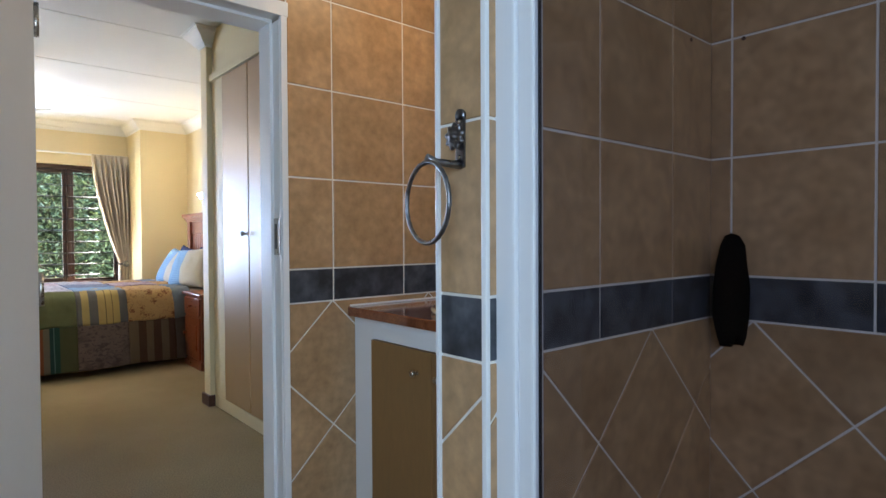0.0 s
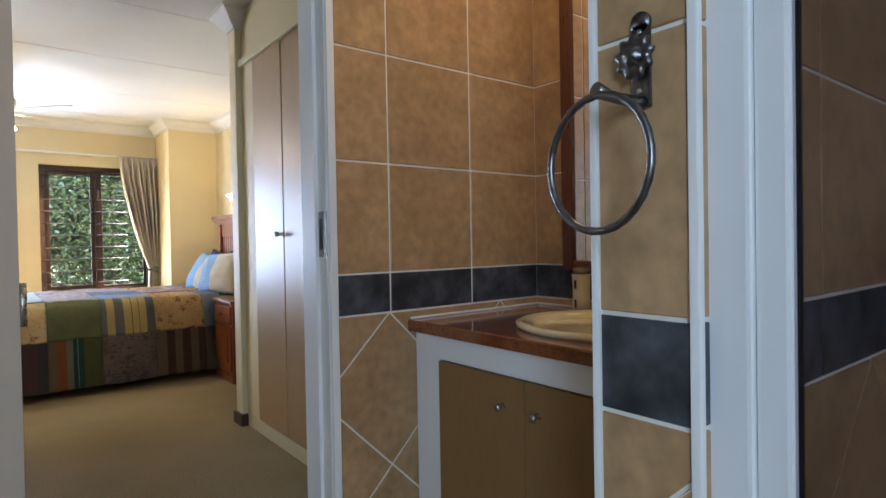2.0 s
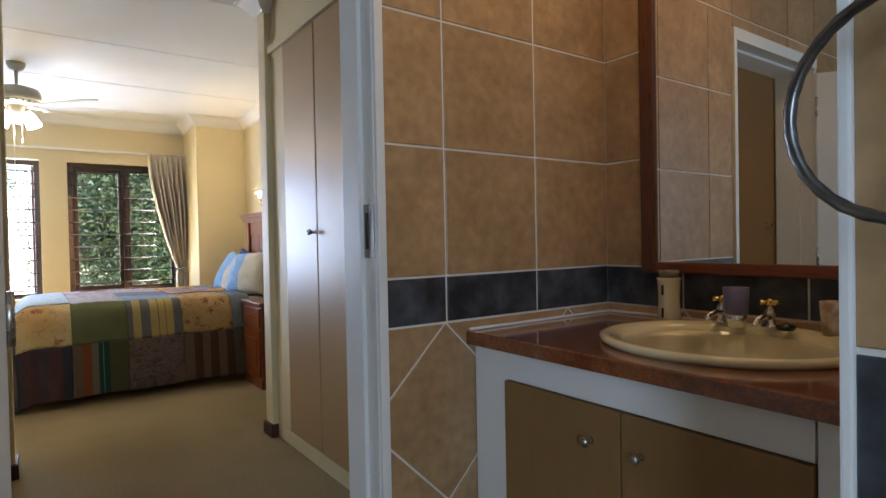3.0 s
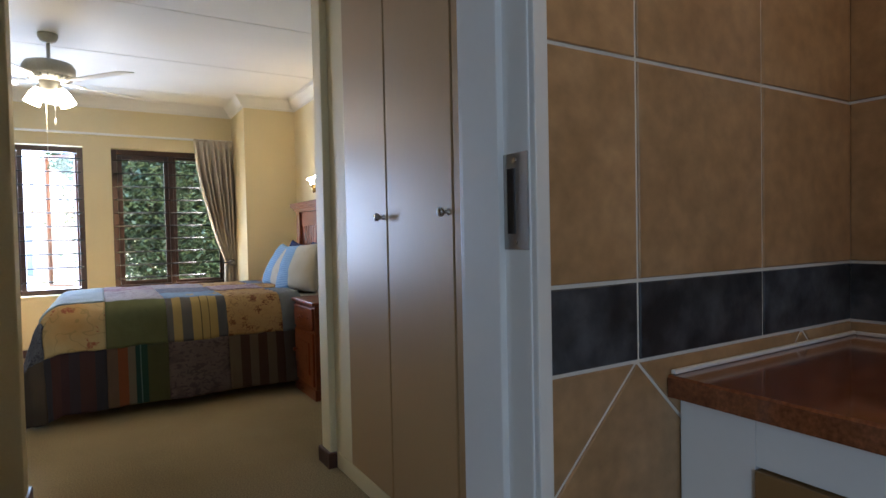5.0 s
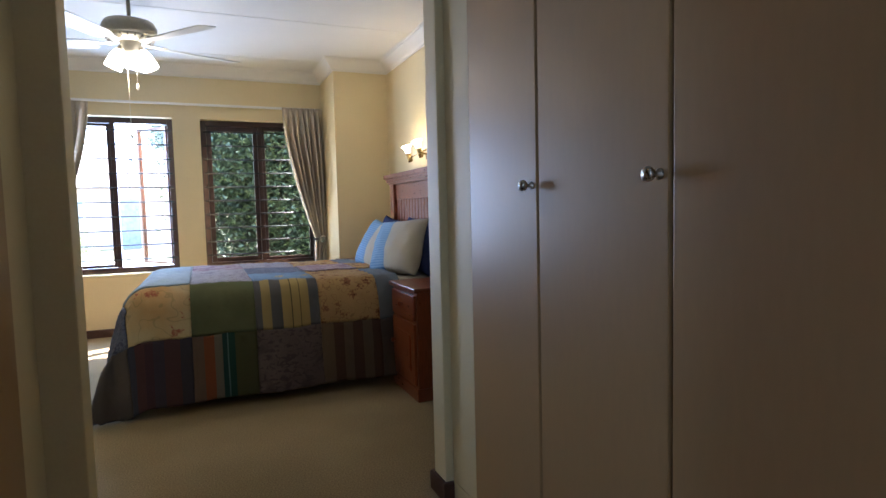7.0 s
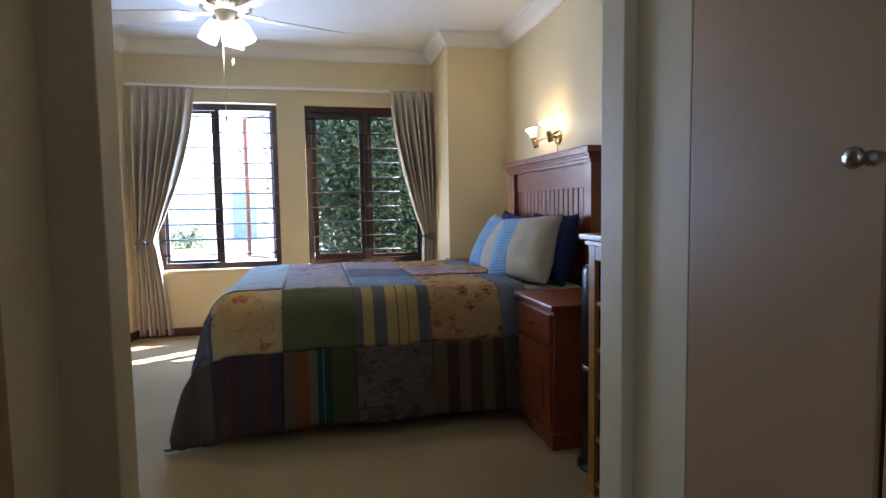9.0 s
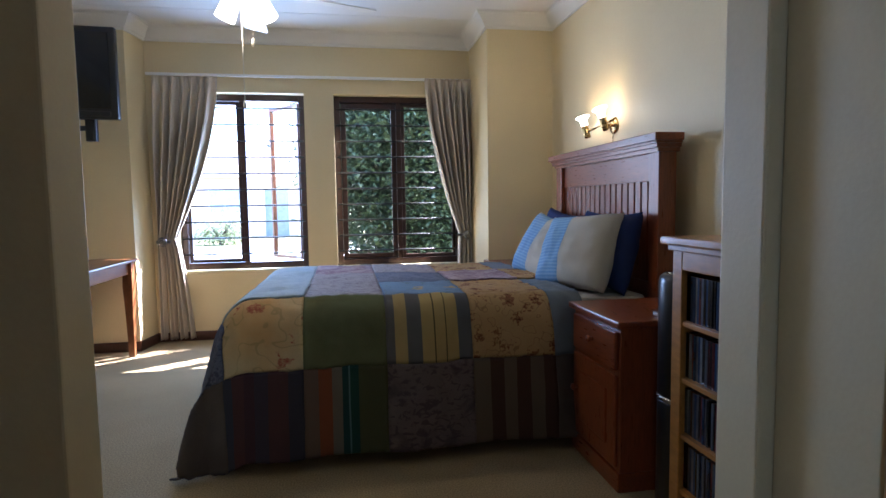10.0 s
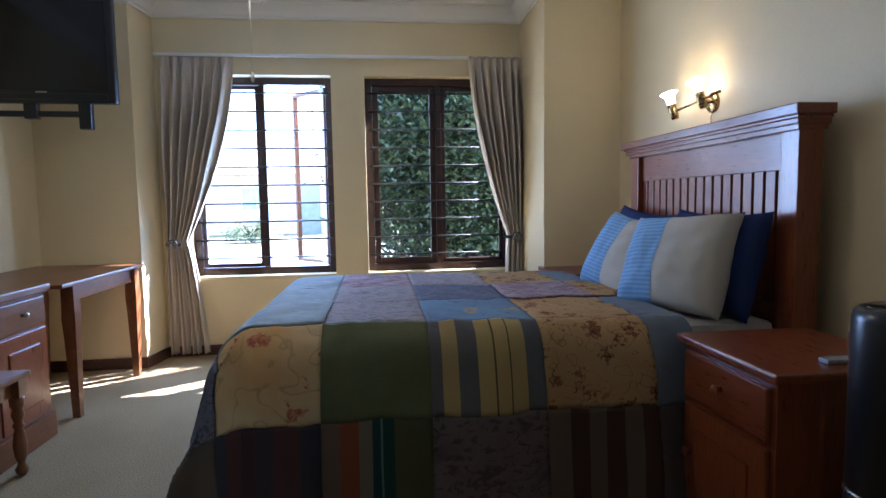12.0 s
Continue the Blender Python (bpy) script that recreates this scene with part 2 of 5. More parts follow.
# ---- floors and ceilings ----
setting("floor", boxes((LEFT - 0.2, RIGHT + 0.2, 2.52, WIN_Y + 0.05, -0.12, 0.0)), CARPET, "beige looped-pile carpet through passage and bedroom", "carpet")
setting("floor_bathroom", boxes((-1.2, 2.6, -1.7, 2.52, -0.12, -0.004)), FLOORTILE, "plain brown tiled bathroom floor", "floor")
setting("ceiling", boxes((LEFT - 0.2, RIGHT + 0.2, 2.61, WIN_Y + 0.05, CEILING, CEILING + 0.1)), CEIL, "white painted board ceiling with joint lines", "ceiling")
setting("ceiling_bathroom", boxes((-1.2, 2.6, -1.7, 2.60, 2.55, 2.65)), CEIL, "white bathroom ceiling", "ceiling")
bm = boxes(*[(LEFT, RIGHT, y, y + 0.008, CEILING - 0.0025, CEILING + 0.001) for y in (4.79, 5.98, 7.17, 8.36)])
setting("ceiling_strips", bm, CEIL, "thin cover strips over the ceiling board joints", "trim")

# ---- bathroom walls ----
wall_door = setting("wall_door", boxes((-1.2, JAMB[0] - 0.03, *DOORWALL, 0, CEILING), (JAMB[1] + 0.03, 2.6, *DOORWALL, 0, CEILING), (JAMB[0] - 0.03, JAMB[1] + 0.03, *DOORWALL, 2.07, CEILING)), GROUT, "tiled bathroom wall with a doorway", "wall")
wall_niche = setting("wall_niche", boxes((NICHE, 2.6, PILLAR_BACK, DOORWALL[0], 0, 2.55)), GROUT, "tiled wall behind the vanity", "wall")
wall_partition = setting("wall_partition", boxes((PILLAR_X, 2.6, SHOWER_Y, PILLAR_BACK, 0, 2.55)), GROUT, "tiled partition between shower and vanity", "wall")
wall_shower = setting("wall_shower", boxes((SHOWER_X, 2.6, -1.5, SHOWER_Y, 0, 2.55)), GROUT, "tiled shower wall", "wall")
setting("wall_bath_west", boxes((-1.35, -1.2, -1.7, -1.4, -0.1, 2.65), (-1.35, -1.2, -0.4, DOORWALL[1], -0.1, 2.65), (-1.35, -1.2, -1.4, -0.4, -0.1, 0.9), (-1.35, -1.2, -1.4, -0.4, 2.2, 2.65)), CREAM, "plain cream bathroom wall with a window", "wall")
setting("wall_bath_south", boxes((-1.35, 2.7, -1.85, -1.7, -0.1, 2.65)), CREAM, "plain bathroom wall", "wall")
# Out-of-view window; its opaque pane is added to shut out the sky's light.
frosted = thing("window_3", (-1.30, -0.9, 0.9), "unseen bathroom window in a white frame, opaque pane added to block the sky", "window")
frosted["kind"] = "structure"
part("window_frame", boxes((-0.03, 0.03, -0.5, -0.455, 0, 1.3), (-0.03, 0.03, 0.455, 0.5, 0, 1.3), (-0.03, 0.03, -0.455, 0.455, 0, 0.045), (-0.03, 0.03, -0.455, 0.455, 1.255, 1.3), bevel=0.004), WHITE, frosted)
part("pane", boxes((-0.004, 0.004, -0.46, 0.46, 0.04, 1.26)), SKYBLOCK, frosted)
setting("wall_shower_end", boxes((1.1, 2.6, -1.7, -1.5, 0, 2.55)), GROUT, "end wall of the shower", "wall")

# ---- passage and bedroom walls ----
CUP_R, CUP_L = 1.725, 0.30
setting("wall_passage_right", boxes((2.3, 2.45, 2.6, 4.52, 0, CEILING)), CREAM, "wall behind the built-in cupboards", "wall")
setting("wall_passage_left", boxes((-0.42, -0.27, 2.6, 4.74, 0, CEILING)), CREAM, "wall behind the built-in cupboards", "wall")
setting("wall_pier_right", boxes((1.69, RIGHT + 0.2, 4.52, 4.64, 0, CEILING), bevel=0.006), CREAM, "cream plastered wall end beside the cupboards", "wall")
setting("wall_pier_left", boxes((LEFT - 0.2, 0.425, 4.74, 4.885, 0, CEILING), bevel=0.006), CREAM, "cream plastered wall end beside the cupboards", "wall")
setting("bulkhead_right", boxes((CUP_R + 0.005, 2.3, 2.6, 4.52, 2.345, CEILING)), CREAM, "cream bulkhead above the cupboards", "wall")
setting("bulkhead_left", boxes((-0.27, CUP_L - 0.005, 2.6, 4.74, 2.345, CEILING)), CREAM, "cream bulkhead above the cupboards", "wall")
setting("wall_east", boxes((RIGHT, RIGHT + 0.2, 4.64, WIN_Y + 0.25, 0, CEILING)), CREAM, "cream painted bedroom wall behind the bed", "wall")
setting("wall_west", boxes((LEFT - 0.2, LEFT, 4.885, WIN_Y + 0.25, 0, CEILING)), CREAM, "cream painted bedroom wall behind the desk", "wall")
rows = [(LEFT - 0.2, W1[0]), (W1[1], W2[0]), (W2[1], RIGHT + 0.2)]
bm = boxes(*[(a, b, WIN_Y, WIN_Y + 0.25, 0, CEILING) for a, b in rows], *[(a, b, WIN_Y, WIN_Y + 0.25, 0, SILL) for a, b in (W1, W2)], *[(a, b, WIN_Y, WIN_Y + 0.25, HEAD, CEILING) for a, b in (W1, W2)])
setting("wall_north", bm, CREAM, "cream bedroom wall with two tall windows", "wall")
COL_R = (2.105, 8.20)
COL_L = (-0.75, 8.58)
setting("column_right", boxes((COL_R[0], RIGHT + 0.05, COL_R[1], WIN_Y + 0.01, 0, CEILING), bevel=0.006), CREAM, "cream plastered boxed column in the corner", "column")
bm = bmesh.new()
pts = [(LEFT - 0.05, COL_L[1]), COL_L, (-0.70, WIN_Y + 0.01), (LEFT - 0.05, WIN_Y + 0.01)]
lo, hi = [bm.verts.new((*p, 0)) for p in pts], [bm.verts.new((*p, CEILING)) for p in pts]
bm.faces.new(lo[::-1]), bm.faces.new(hi)
for i in range(4):
    bm.faces.new((lo[i], lo[(i + 1) % 4], hi[(i + 1) % 4], hi[i]))
setting("column_left", bm, CREAM, "cream plastered boxed column in the corner", "column")

# skirting and cornice


def run(bm, pts, profile):
    """Sweep a profile of (out, up) along a plan line; out is to the line's left."""
    n = len(pts)
    rows = []
    for i, p in enumerate(pts):
        p = Vector(p)
        dirs = []
        if i:
            dirs.append((p - Vector(pts[i - 1])).normalized())
        if i < n - 1:
            dirs.append((Vector(pts[i + 1]) - p).normalized())
        ns = [Vector((-d.y, d.x)) for d in dirs]
        nn = sum(ns, Vector((0, 0)))
        nn = nn / nn.length_squared * len(ns)
        rows.append([bm.verts.new((p.x + nn.x * o, p.y + nn.y * o, u)) for o, u in profile])
    for a, b in zip(rows, rows[1:]):
        for k in range(len(profile) - 1):
            bm.faces.new((a[k], b[k], b[k + 1], a[k + 1]))
    for row in (rows[0], rows[-1]):
        bm.faces.new(row)


skirt = [(-0.002, 0.0), (0.015, 0.0), (0.015, 0.07), (0.011, 0.078), (-0.002, 0.078)]
roomline = [(1.74, 4.52), (1.69, 4.52), (1.69, 4.64), (RIGHT, 4.64), (RIGHT, COL_R[1]), COL_R, (COL_R[0], WIN_Y), (-0.70, WIN_Y), COL_L, (LEFT, COL_L[1]), (LEFT, 4.885), (0.425, 4.885), (0.425, 4.74), (0.305, 4.74)]
bm = bmesh.new()
run(bm, roomline, skirt)
setting("baseboard", bm, SKIRT, "dark brown timber skirting along the walls", "skirting")
corn = [(-0.002, CEILING - 0.115), (0.012, CEILING - 0.115), (0.016, CEILING - 0.10), (0.03, CEILING - 0.09), (0.05, CEILING - 0.062), (0.075, CEILING - 0.035), (0.09, CEILING - 0.022), (0.094, CEILING - 0.008), (0.105, CEILING - 0.006), (0.105, CEILING + 0.001)]
bm = bmesh.new()
run(bm, roomline, corn)
setting("cornice", bm, CEIL, "white moulded plaster cornice", "cornice")

# ---- tiles ----


def clip(poly, axis, limit, keep_less):
    out = []
    for i, p in enumerate(poly):
        q = poly[(i + 1) % len(poly)]
        a, b = (p[axis] <= limit) == keep_less or p[axis] == limit, (q[axis] <= limit) == keep_less or q[axis] == limit
        if a:
            out.append(p)
        if a != b:
            f = (limit - p[axis]) / (q[axis] - p[axis])
            out.append((p[0] + (q[0] - p[0]) * f, p[1] + (q[1] - p[1]) * f))
    clean = []
    for p in out:
        if not clean or math.dist(p, clean[-1]) > 1e-5:
            clean.append(p)
    if len(clean) > 1 and math.dist(clean[0], clean[-1]) < 1e-5:
        clean.pop()
    return clean


def inset(poly, g):
    c = (sum(p[0] for p in poly) / len(poly), sum(p[1] for p in poly) / len(poly))
    out = []
    n = len(poly)
    for i in range(n):
        a, b, d = Vector(poly[i - 1]), Vector(poly[i]), Vector(poly[(i + 1) % n])
        e1, e2 = (b - a).normalized(), (d - b).normalized()
        n1, n2 = Vector((-e1.y, e1.x)), Vector((-e2.y, e2.x))
        if n1.dot(Vector(c) - b) < 0:
            n1 = -n1
        if n2.dot(Vector(c) - b) < 0:
            n2 = -n2
        k = n1 + n2
        if k.length < 0.3:
            return None
        out.append(tuple(b + k / k.length_squared * 2 * g))
    return out


def area(poly):
    return abs(sum(poly[i - 1][0] * p[1] - p[0] * poly[i - 1][1] for i, p in enumerate(poly))) / 2


def lay(wall, at, u, cells, name="tile", material=None, thick=0.004):
    """Lay tiles on a wall: cells are polygons (along u, up); at is the wall's corner, u its direction; the face is to u's right."""
    u = Vector(u)
    out = Vector((u.y, -u.x, 0))
    for poly in cells:
        if len(poly) < 3 or area(poly) < 0.0008:
            continue
        a = inset(poly, 0.0034)
        b = inset(poly, 0.0052)
        if not a or not b or area(b) > area(poly):
            continue
        c = (sum(p[0] for p in poly) / len(poly), sum(p[1] for p in poly) / len(poly))
        tip = Vector((random.uniform(-1, 1), random.uniform(-1, 1))) * 0.0012
        verts, faces, n = [], [], len(a)
        for ring, h in ((a, -0.002), (a, thick - 0.0014), (b, thick)):
            for p in ring:
                w = (p[0] - c[0], p[1] - c[1])
                hh = h + (w[0] * tip.x + w[1] * tip.y if h > 0 else 0)
                verts.append((u * w[0]) + Vector((0, 0, w[1])) + out * hh)
        for r in range(2):
            for i in range(n):
                faces.append((r * n + i, r * n + (i + 1) % n, (r + 1) * n + (i + 1) % n, (r + 1) * n + i))
        faces.append(tuple(range(2 * n, 3 * n)))
        me = bpy.data.meshes.new(name)
        me.from_pydata(verts, [], faces)
        bmx = bmesh.new()
        bmx.from_mesh(me)
        bmesh.ops.recalc_face_normals(bmx, faces=bmx.faces)
        if bmx.faces[-1].normal.dot(out) < 0:
            bmesh.ops.reverse_faces(bmx, faces=bmx.faces)
        bmx.to_mesh(me)
        bmx.free()
        me.materials.append(material)
        ob = new(name, me)
        ob.location = Vector(at) + u * c[0] + Vector((0, 0, c[1]))
        ob.parent = wall


T = 0.368
BAND = (0.944, 1.080)


def squares(u0, u1, first, z1=2.55):
    """Square tiles above the band; first: where one upright joint lies."""
    cells = []
    k0 = math.floor((u0 - first) / T)
    for i in range(k0, k0 + int((u1 - u0) / T) + 3):
        for j in range(5):
            p = [(first + i * T, BAND[1] + j * T), (first + (i + 1) * T, BAND[1] + j * T), (first + (i + 1) * T, BAND[1] + (j + 1) * T), (first + i * T, BAND[1] + (j + 1) * T)]
            cells.append(p)
    return trim_cells(cells, u0, u1, BAND[1], z1)


def bands(u0, u1, first):
    k0 = math.floor((u0 - first) / T)
    cells = [[(first + i * T, BAND[0]), (first + (i + 1) * T, BAND[0]), (first + (i + 1) * T, BAND[1]), (first + i * T, BAND[1])] for i in range(k0, k0 + int((u1 - u0) / T) + 3)]
    return trim_cells(cells, u0, u1, *BAND)


def diamonds(u0, u1, apex, z0=0.0):
    h = T / math.sqrt(2)
    cells = []
    k0 = math.floor((u0 - apex) / h) - 1
    for i in range(k0, k0 + int((u1 - u0) / h) + 4):
        for j in range(0, 6):
            if (i + j) % 2:
                continue
            c = (apex + i * h, BAND[0] - h * (j - 1) - h)
            cells.append([(c[0] - h, c[1]), (c[0], c[1] - h), (c[0] + h, c[1]), (c[0], c[1] + h)])
    # rows shifted so that points of the diamonds touch the band
    shifted = [[(p[0] + h, p[1]) for p in c] for c in cells]
    return trim_cells(shifted, u0, u1, z0, BAND[0])


def trim_cells(cells, u0, u1, z0, z1):
    out = []
    for c in cells:
        c = clip(c, 0, u1, True)
        c = clip(c, 0, u0, False) if len(c) > 2 else c
        c = clip(c, 1, z1, True) if len(c) > 2 else c
        c = clip(c, 1, z0, False) if len(c) > 2 else c
        if len(c) > 2:
            out.append(c)
    return out


def tile_wall(wall, at, u, length, col, apex, z1=2.55, u0=0.0):
    lay(wall, at, u, squares(u0, length, col, z1), "tile", TILE)
    lay(wall, at, u, bands(u0, length, col), "border_tile", SLATE)
    lay(wall, at, u, diamonds(u0, length, apex), "tile", TILE)

# ---- door frame and door ----
frame_d = thing("door_1", (0, 0, 0), "white pressed-steel door frame with open white door", "door")
frame_d["kind"] = "structure"
for side, x in ((1, JAMB[1]), (-1, JAMB[0])):
    s = side
    rows = [(x, x + s * 0.028, 2.490, 2.592), (x + s * 0.012, x + s * 0.03, 2.430, 2.494), (x + s * 0.0145, x + s * 0.041, 2.418, 2.436), (x + s * 0.010, x + s * 0.05, 2.590, 2.6145)]
    bm = boxes(*[(min(a, b), max(a, b), c, d, 0, 2.058 if i < 2 else 2.10) for i, (a, b, c, d) in enumerate(rows)], bevel=0.003)
    part("jamb", bm, WHITE, frame_d)
bm = boxes((JAMB[0] - 0.01, JAMB[1] + 0.01, 2.484, 2.612, 2.056, 2.072), (JAMB[0] - 0.02, JAMB[1] + 0.02, 2.425, 2.49, 2.068, 2.085), (JAMB[0] - 0.045, JAMB[1] + 0.045, 2.4165, 2.433, 2.068, 2.125), (JAMB[0] - 0.05, JAMB[1] + 0.05, 2.600, 2.6135, 2.06, 2.11), bevel=0.003)
part("head", bm, WHITE, frame_d)
strike = thing("strike_plate", (JAMB[1] + 0.010, 2.4595, 1.139), "chromed steel strike plate on the door jamb", "strike plate")
part("plate", boxes((-0.001, 0.0022, -0.0285, 0.0285, 0, 0.145), bevel=0.0008), PLATE, strike)
part("slot", boxes((-0.003, 0.0, 0.000, 0.017, 0.024, 0.122)), BLACK, strike, "dark bolt slot")
part("screw", lathe(bmesh.new(), [(0.004, 0), (0.003, 0.0015)], Matrix.Translation((-0.001, 0, 0.134)) @ Matrix.Rotation(radians(-90), 4, "Y"), 10), STEEL, strike)
part("screw", lathe(bmesh.new(), [(0.004, 0), (0.003, 0.0015)], Matrix.Translation((-0.001, 0, 0.011)) @ Matrix.Rotation(radians(-90), 4, "Y"), 10), STEEL, strike)
leaf = thing("door_leaf", (JAMB[0] - 0.005, 2.41, 0.005), "white painted door standing open into the bathroom", "door")
leaf.rotation_euler = (0, 0, radians(-128))
bm = boxes((0.0, 0.79, -0.02, 0.02, 0, 2.03), bevel=0.003)
part("panel", bm, WHITE, leaf)
bm = bmesh.new()
lathe(bm, [(0.024, 0), (0.024, 0.006), (0.009, 0.01), (0.009, 0.05), (0.0, 0.052)], Matrix.Translation((0.73, 0.02, 1.04)) @ Matrix.Rotation(radians(-90), 4, "X"), 16)
tube(bm, [(0.73, 0.062, 1.04), (0.62, 0.066, 1.04)], 0.008)
part("door_handle", bm, STEEL, leaf, "brushed lever handle")
for z in (0.2, 1.0, 1.8):
    part("hinge", tube(bmesh.new(), [(-0.004, 0.024, z), (-0.004, 0.024, z + 0.1)], 0.007), STEEL, leaf)

# ---- shower screen ----
screen = thing("shower_screen", (1.165, 1.16, 0), "clear glass shower screen in white aluminium profile", "shower screen")
part("wall_channel", boxes((-0.022, 0.020, -0.062, -0.002, 0.05, 2.0), bevel=0.006), ALU, screen)
part("door_stile", boxes((-0.012, 0.022, -0.102, -0.062, 0.05, 2.0), bevel=0.006), ALU, screen)
part("gasket", boxes((0.004, 0.009, -0.107, -0.1015, 0.06, 1.99)), BLACK, screen, "thin dark seal")
part("glass", boxes((-0.004, 0.004, -1.45, -0.09, 0.10, 1.95)), SHOWERGLASS, screen)
part("sill_rail", boxes((-0.02, 0.02, -1.5, -0.075, 0.05, 0.10), bevel=0.004), ALU, screen)
part("head_rail", boxes((-0.02, 0.02, -1.5, -0.075, 1.95, 2.0), bevel=0.004), ALU, screen)
setting("shower_kerb", boxes((1.10, 1.23, -1.5, 1.15, -0.01, 0.05), bevel=0.004), GROUT, "low tiled kerb under the shower screen", "kerb")
setting("tile_trim", boxes((PILLAR_X - 0.011, PILLAR_X + 0.002, SHOWER_Y - 0.013, SHOWER_Y + 0.001, 0, 2.55), (PILLAR_X - 0.011, PILLAR_X + 0.002, PILLAR_BACK - 0.004, PILLAR_BACK + 0.007, 0, 2.55), bevel=0.003), WHITE, "white plastic corner trim on the tiled partition", "trim")

# black wash mitt in the shower corner
mitt = thing("shower_mitt", (2.085, 1.062, 0.865), "black towelling wash mitt hanging in the shower corner", "wash mitt")
bm = bmesh.new()
prof = [(0.0, 0.0), (0.035, 0.004), (0.046, 0.03), (0.052, 0.09), (0.053, 0.18), (0.045, 0.25), (0.034, 0.31), (0.018, 0.34), (0.0, 0.348)]
lathe(bm, prof, Matrix.Rotation(radians(-42), 4, "Z"), 18, 1.0, 0.42)
for v in bm.verts:
    v.co += Vector((noise.noise(v.co * 18), noise.noise(v.co * 18 + Vector((5, 0, 0))), 0)) * 0.008
    if v.co.z < 0.05 and abs(v.co.x) < 0.012:
        v.co.z += 0.03
part("mitt", bm, CLOTH, mitt)

for at, turn in (((1.995, SHOWER_Y - 0.004, 1.799), 0), ((SHOWER_X - 0.004, 1.050, 1.808), -90)):
    plug = thing("wall_plug", at, "small brown plastic plug in a drilled shower tile", "wall plug", "wall plugs in the shower")
    plug.rotation_euler = (0, 0, radians(turn))
    part("plug", lathe(bmesh.new(), [(0.006, 0), (0.0065, 0.002), (0.004, 0.003), (0.0025, 0.001), (0.0, 0.001)], Matrix.Rotation(radians(90), 4, "X"), 14), SKIRT, plug)

# ---- towel ring ----
ring = thing("towel_ring", (PILLAR_X - 0.007, 1.214, 1.402), "dark pewter towel ring with a flower rosette on the tiled pillar", "towel ring")
bm = bmesh.new()
box(bm, -0.006, 0.0, -0.014, 0.014, -0.052, 0.058, 0.003)
lathe(bm, [(0.014, 0), (0.014, 0.006), (0, 0.006)], Matrix.Translation((0, 0, 0.058)) @ Matrix.Rotation(radians(-90), 4, "Y"), 16)
part("back_plate", bm, PEWTER, ring)
bm = bmesh.new()
petal = Matrix.Translation((-0.014, 0, 0.012)) @ Matrix.Rotation(radians(-90), 4, "Y")
lathe(bm, [(0.020, 0), (0.026, 0.003), (0.026, 0.008), (0.019, 0.011), (0.014, 0.010), (0.010, 0.017), (0, 0.019)], petal, 54)
for v in bm.verts:
    w = petal.inverted() @ v.co
    if w.xy.length > 0.012:
        w.xy *= 1 + 0.13 * math.cos(9 * math.atan2(w.y, w.x))
        v.co = petal @ w
tube(bm, [(-0.002, 0, 0.012), (-0.018, 0, 0.012)], 0.008)
part("rosette", bm, PEWTER, ring)
part("arm", tube(bmesh.new(), [(-0.004, 0, -0.045), (-0.03, 0, -0.046), (-0.065, 0.004, -0.044), (-0.088, 0.009, -0.038)], [0.010, 0.008, 0.007, 0.010], 12), PEWTER, ring)
bm = bmesh.new()
R = 0.082
cs = Matrix.Translation((-0.088, 0.009, -0.046 - R)) @ Matrix.Rotation(radians(-8), 4, "Z")
tube(bm, [cs @ Vector((0.0, R * math.sin(a), R * math.cos(a))) for a in [2 * math.pi * k / 56 for k in range(56)]], [0.0046 + 0.0007 * (k % 2) for k in range(56)], 10, True)
part("hoop", bm, PEWTER, ring, "ridged hanging ring")
for z in (0.045, -0.03):
    part("screw", lathe(bmesh.new(), [(0.0045, 0), (0.003, 0.003)], Matrix.Translation((-0.006, 0, z)) @ Matrix.Rotation(radians(-90), 4, "Y"), 10), STEEL, ring)

# ---- vanity ----
van = thing("vanity_unit", (0, 0, 0), "white-framed built-in vanity with two tan doors", "vanity")
Y0, Y1 = PILLAR_BACK + 0.008, DOORWALL[0] - 0.008
bm = boxes((1.600, 1.62, 2.292, Y1, 0.0, 0.872), (1.600, 1.62, 1.51, 2.292, 0.79, 0.872), (1.600, 1.62, Y0, 1.506, 0.0, 0.872), (1.600, 1.62, 1.506, 2.292, 0.0, 0.09), bevel=0.002)
part("carcass_frame", bm, WHITE, van, "white painted frame")
for a, b, k in ((1.903, 2.288, 1.985), (1.510, 1.898, 1.848)):
    d = part("door", boxes((1.590, 1.612, a, b, 0.093, 0.787), bevel=0.002), TAN, van, "tan board door")
    bm = lathe(bmesh.new(), [(0.009, 0), (0.006, 0.004), (0.005, 0.012), (0.012, 0.02), (0.013, 0.026), (0.009, 0.031), (0, 0.032)], Matrix.Translation((1.590, k, 0.703)) @ Matrix.Rotation(radians(-90), 4, "Y"), 18)
    part("knob", bm, STEEL, d, "round nickel knob")
counter = thing("worktop", (0, 0, 0.874), "polished red-brown vanity top with an oval basin cut-out", "worktop")
N = 48
bm = bmesh.new()
cx, cy, ax, ay = 1.905, 1.835, 0.235, 0.27
loop_in = [(cx + ax * math.cos(2 * math.pi * k / N), cy + ay * math.sin(2 * math.pi * k / N)) for k in range(N)]


def to_rect(p):
    dx, dy = p[0] - cx, p[1] - cy
    lim = min([(1.567 - cx) / dx if dx < -1e-6 else 9, (NICHE - 0.008 - cx) / dx if dx > 1e-6 else 9, (Y0 - cy) / dy if dy < -1e-6 else 9, (Y1 - cy) / dy if dy > 1e-6 else 9], key=lambda v: v)
    return (cx + dx * lim, cy + dy * lim)


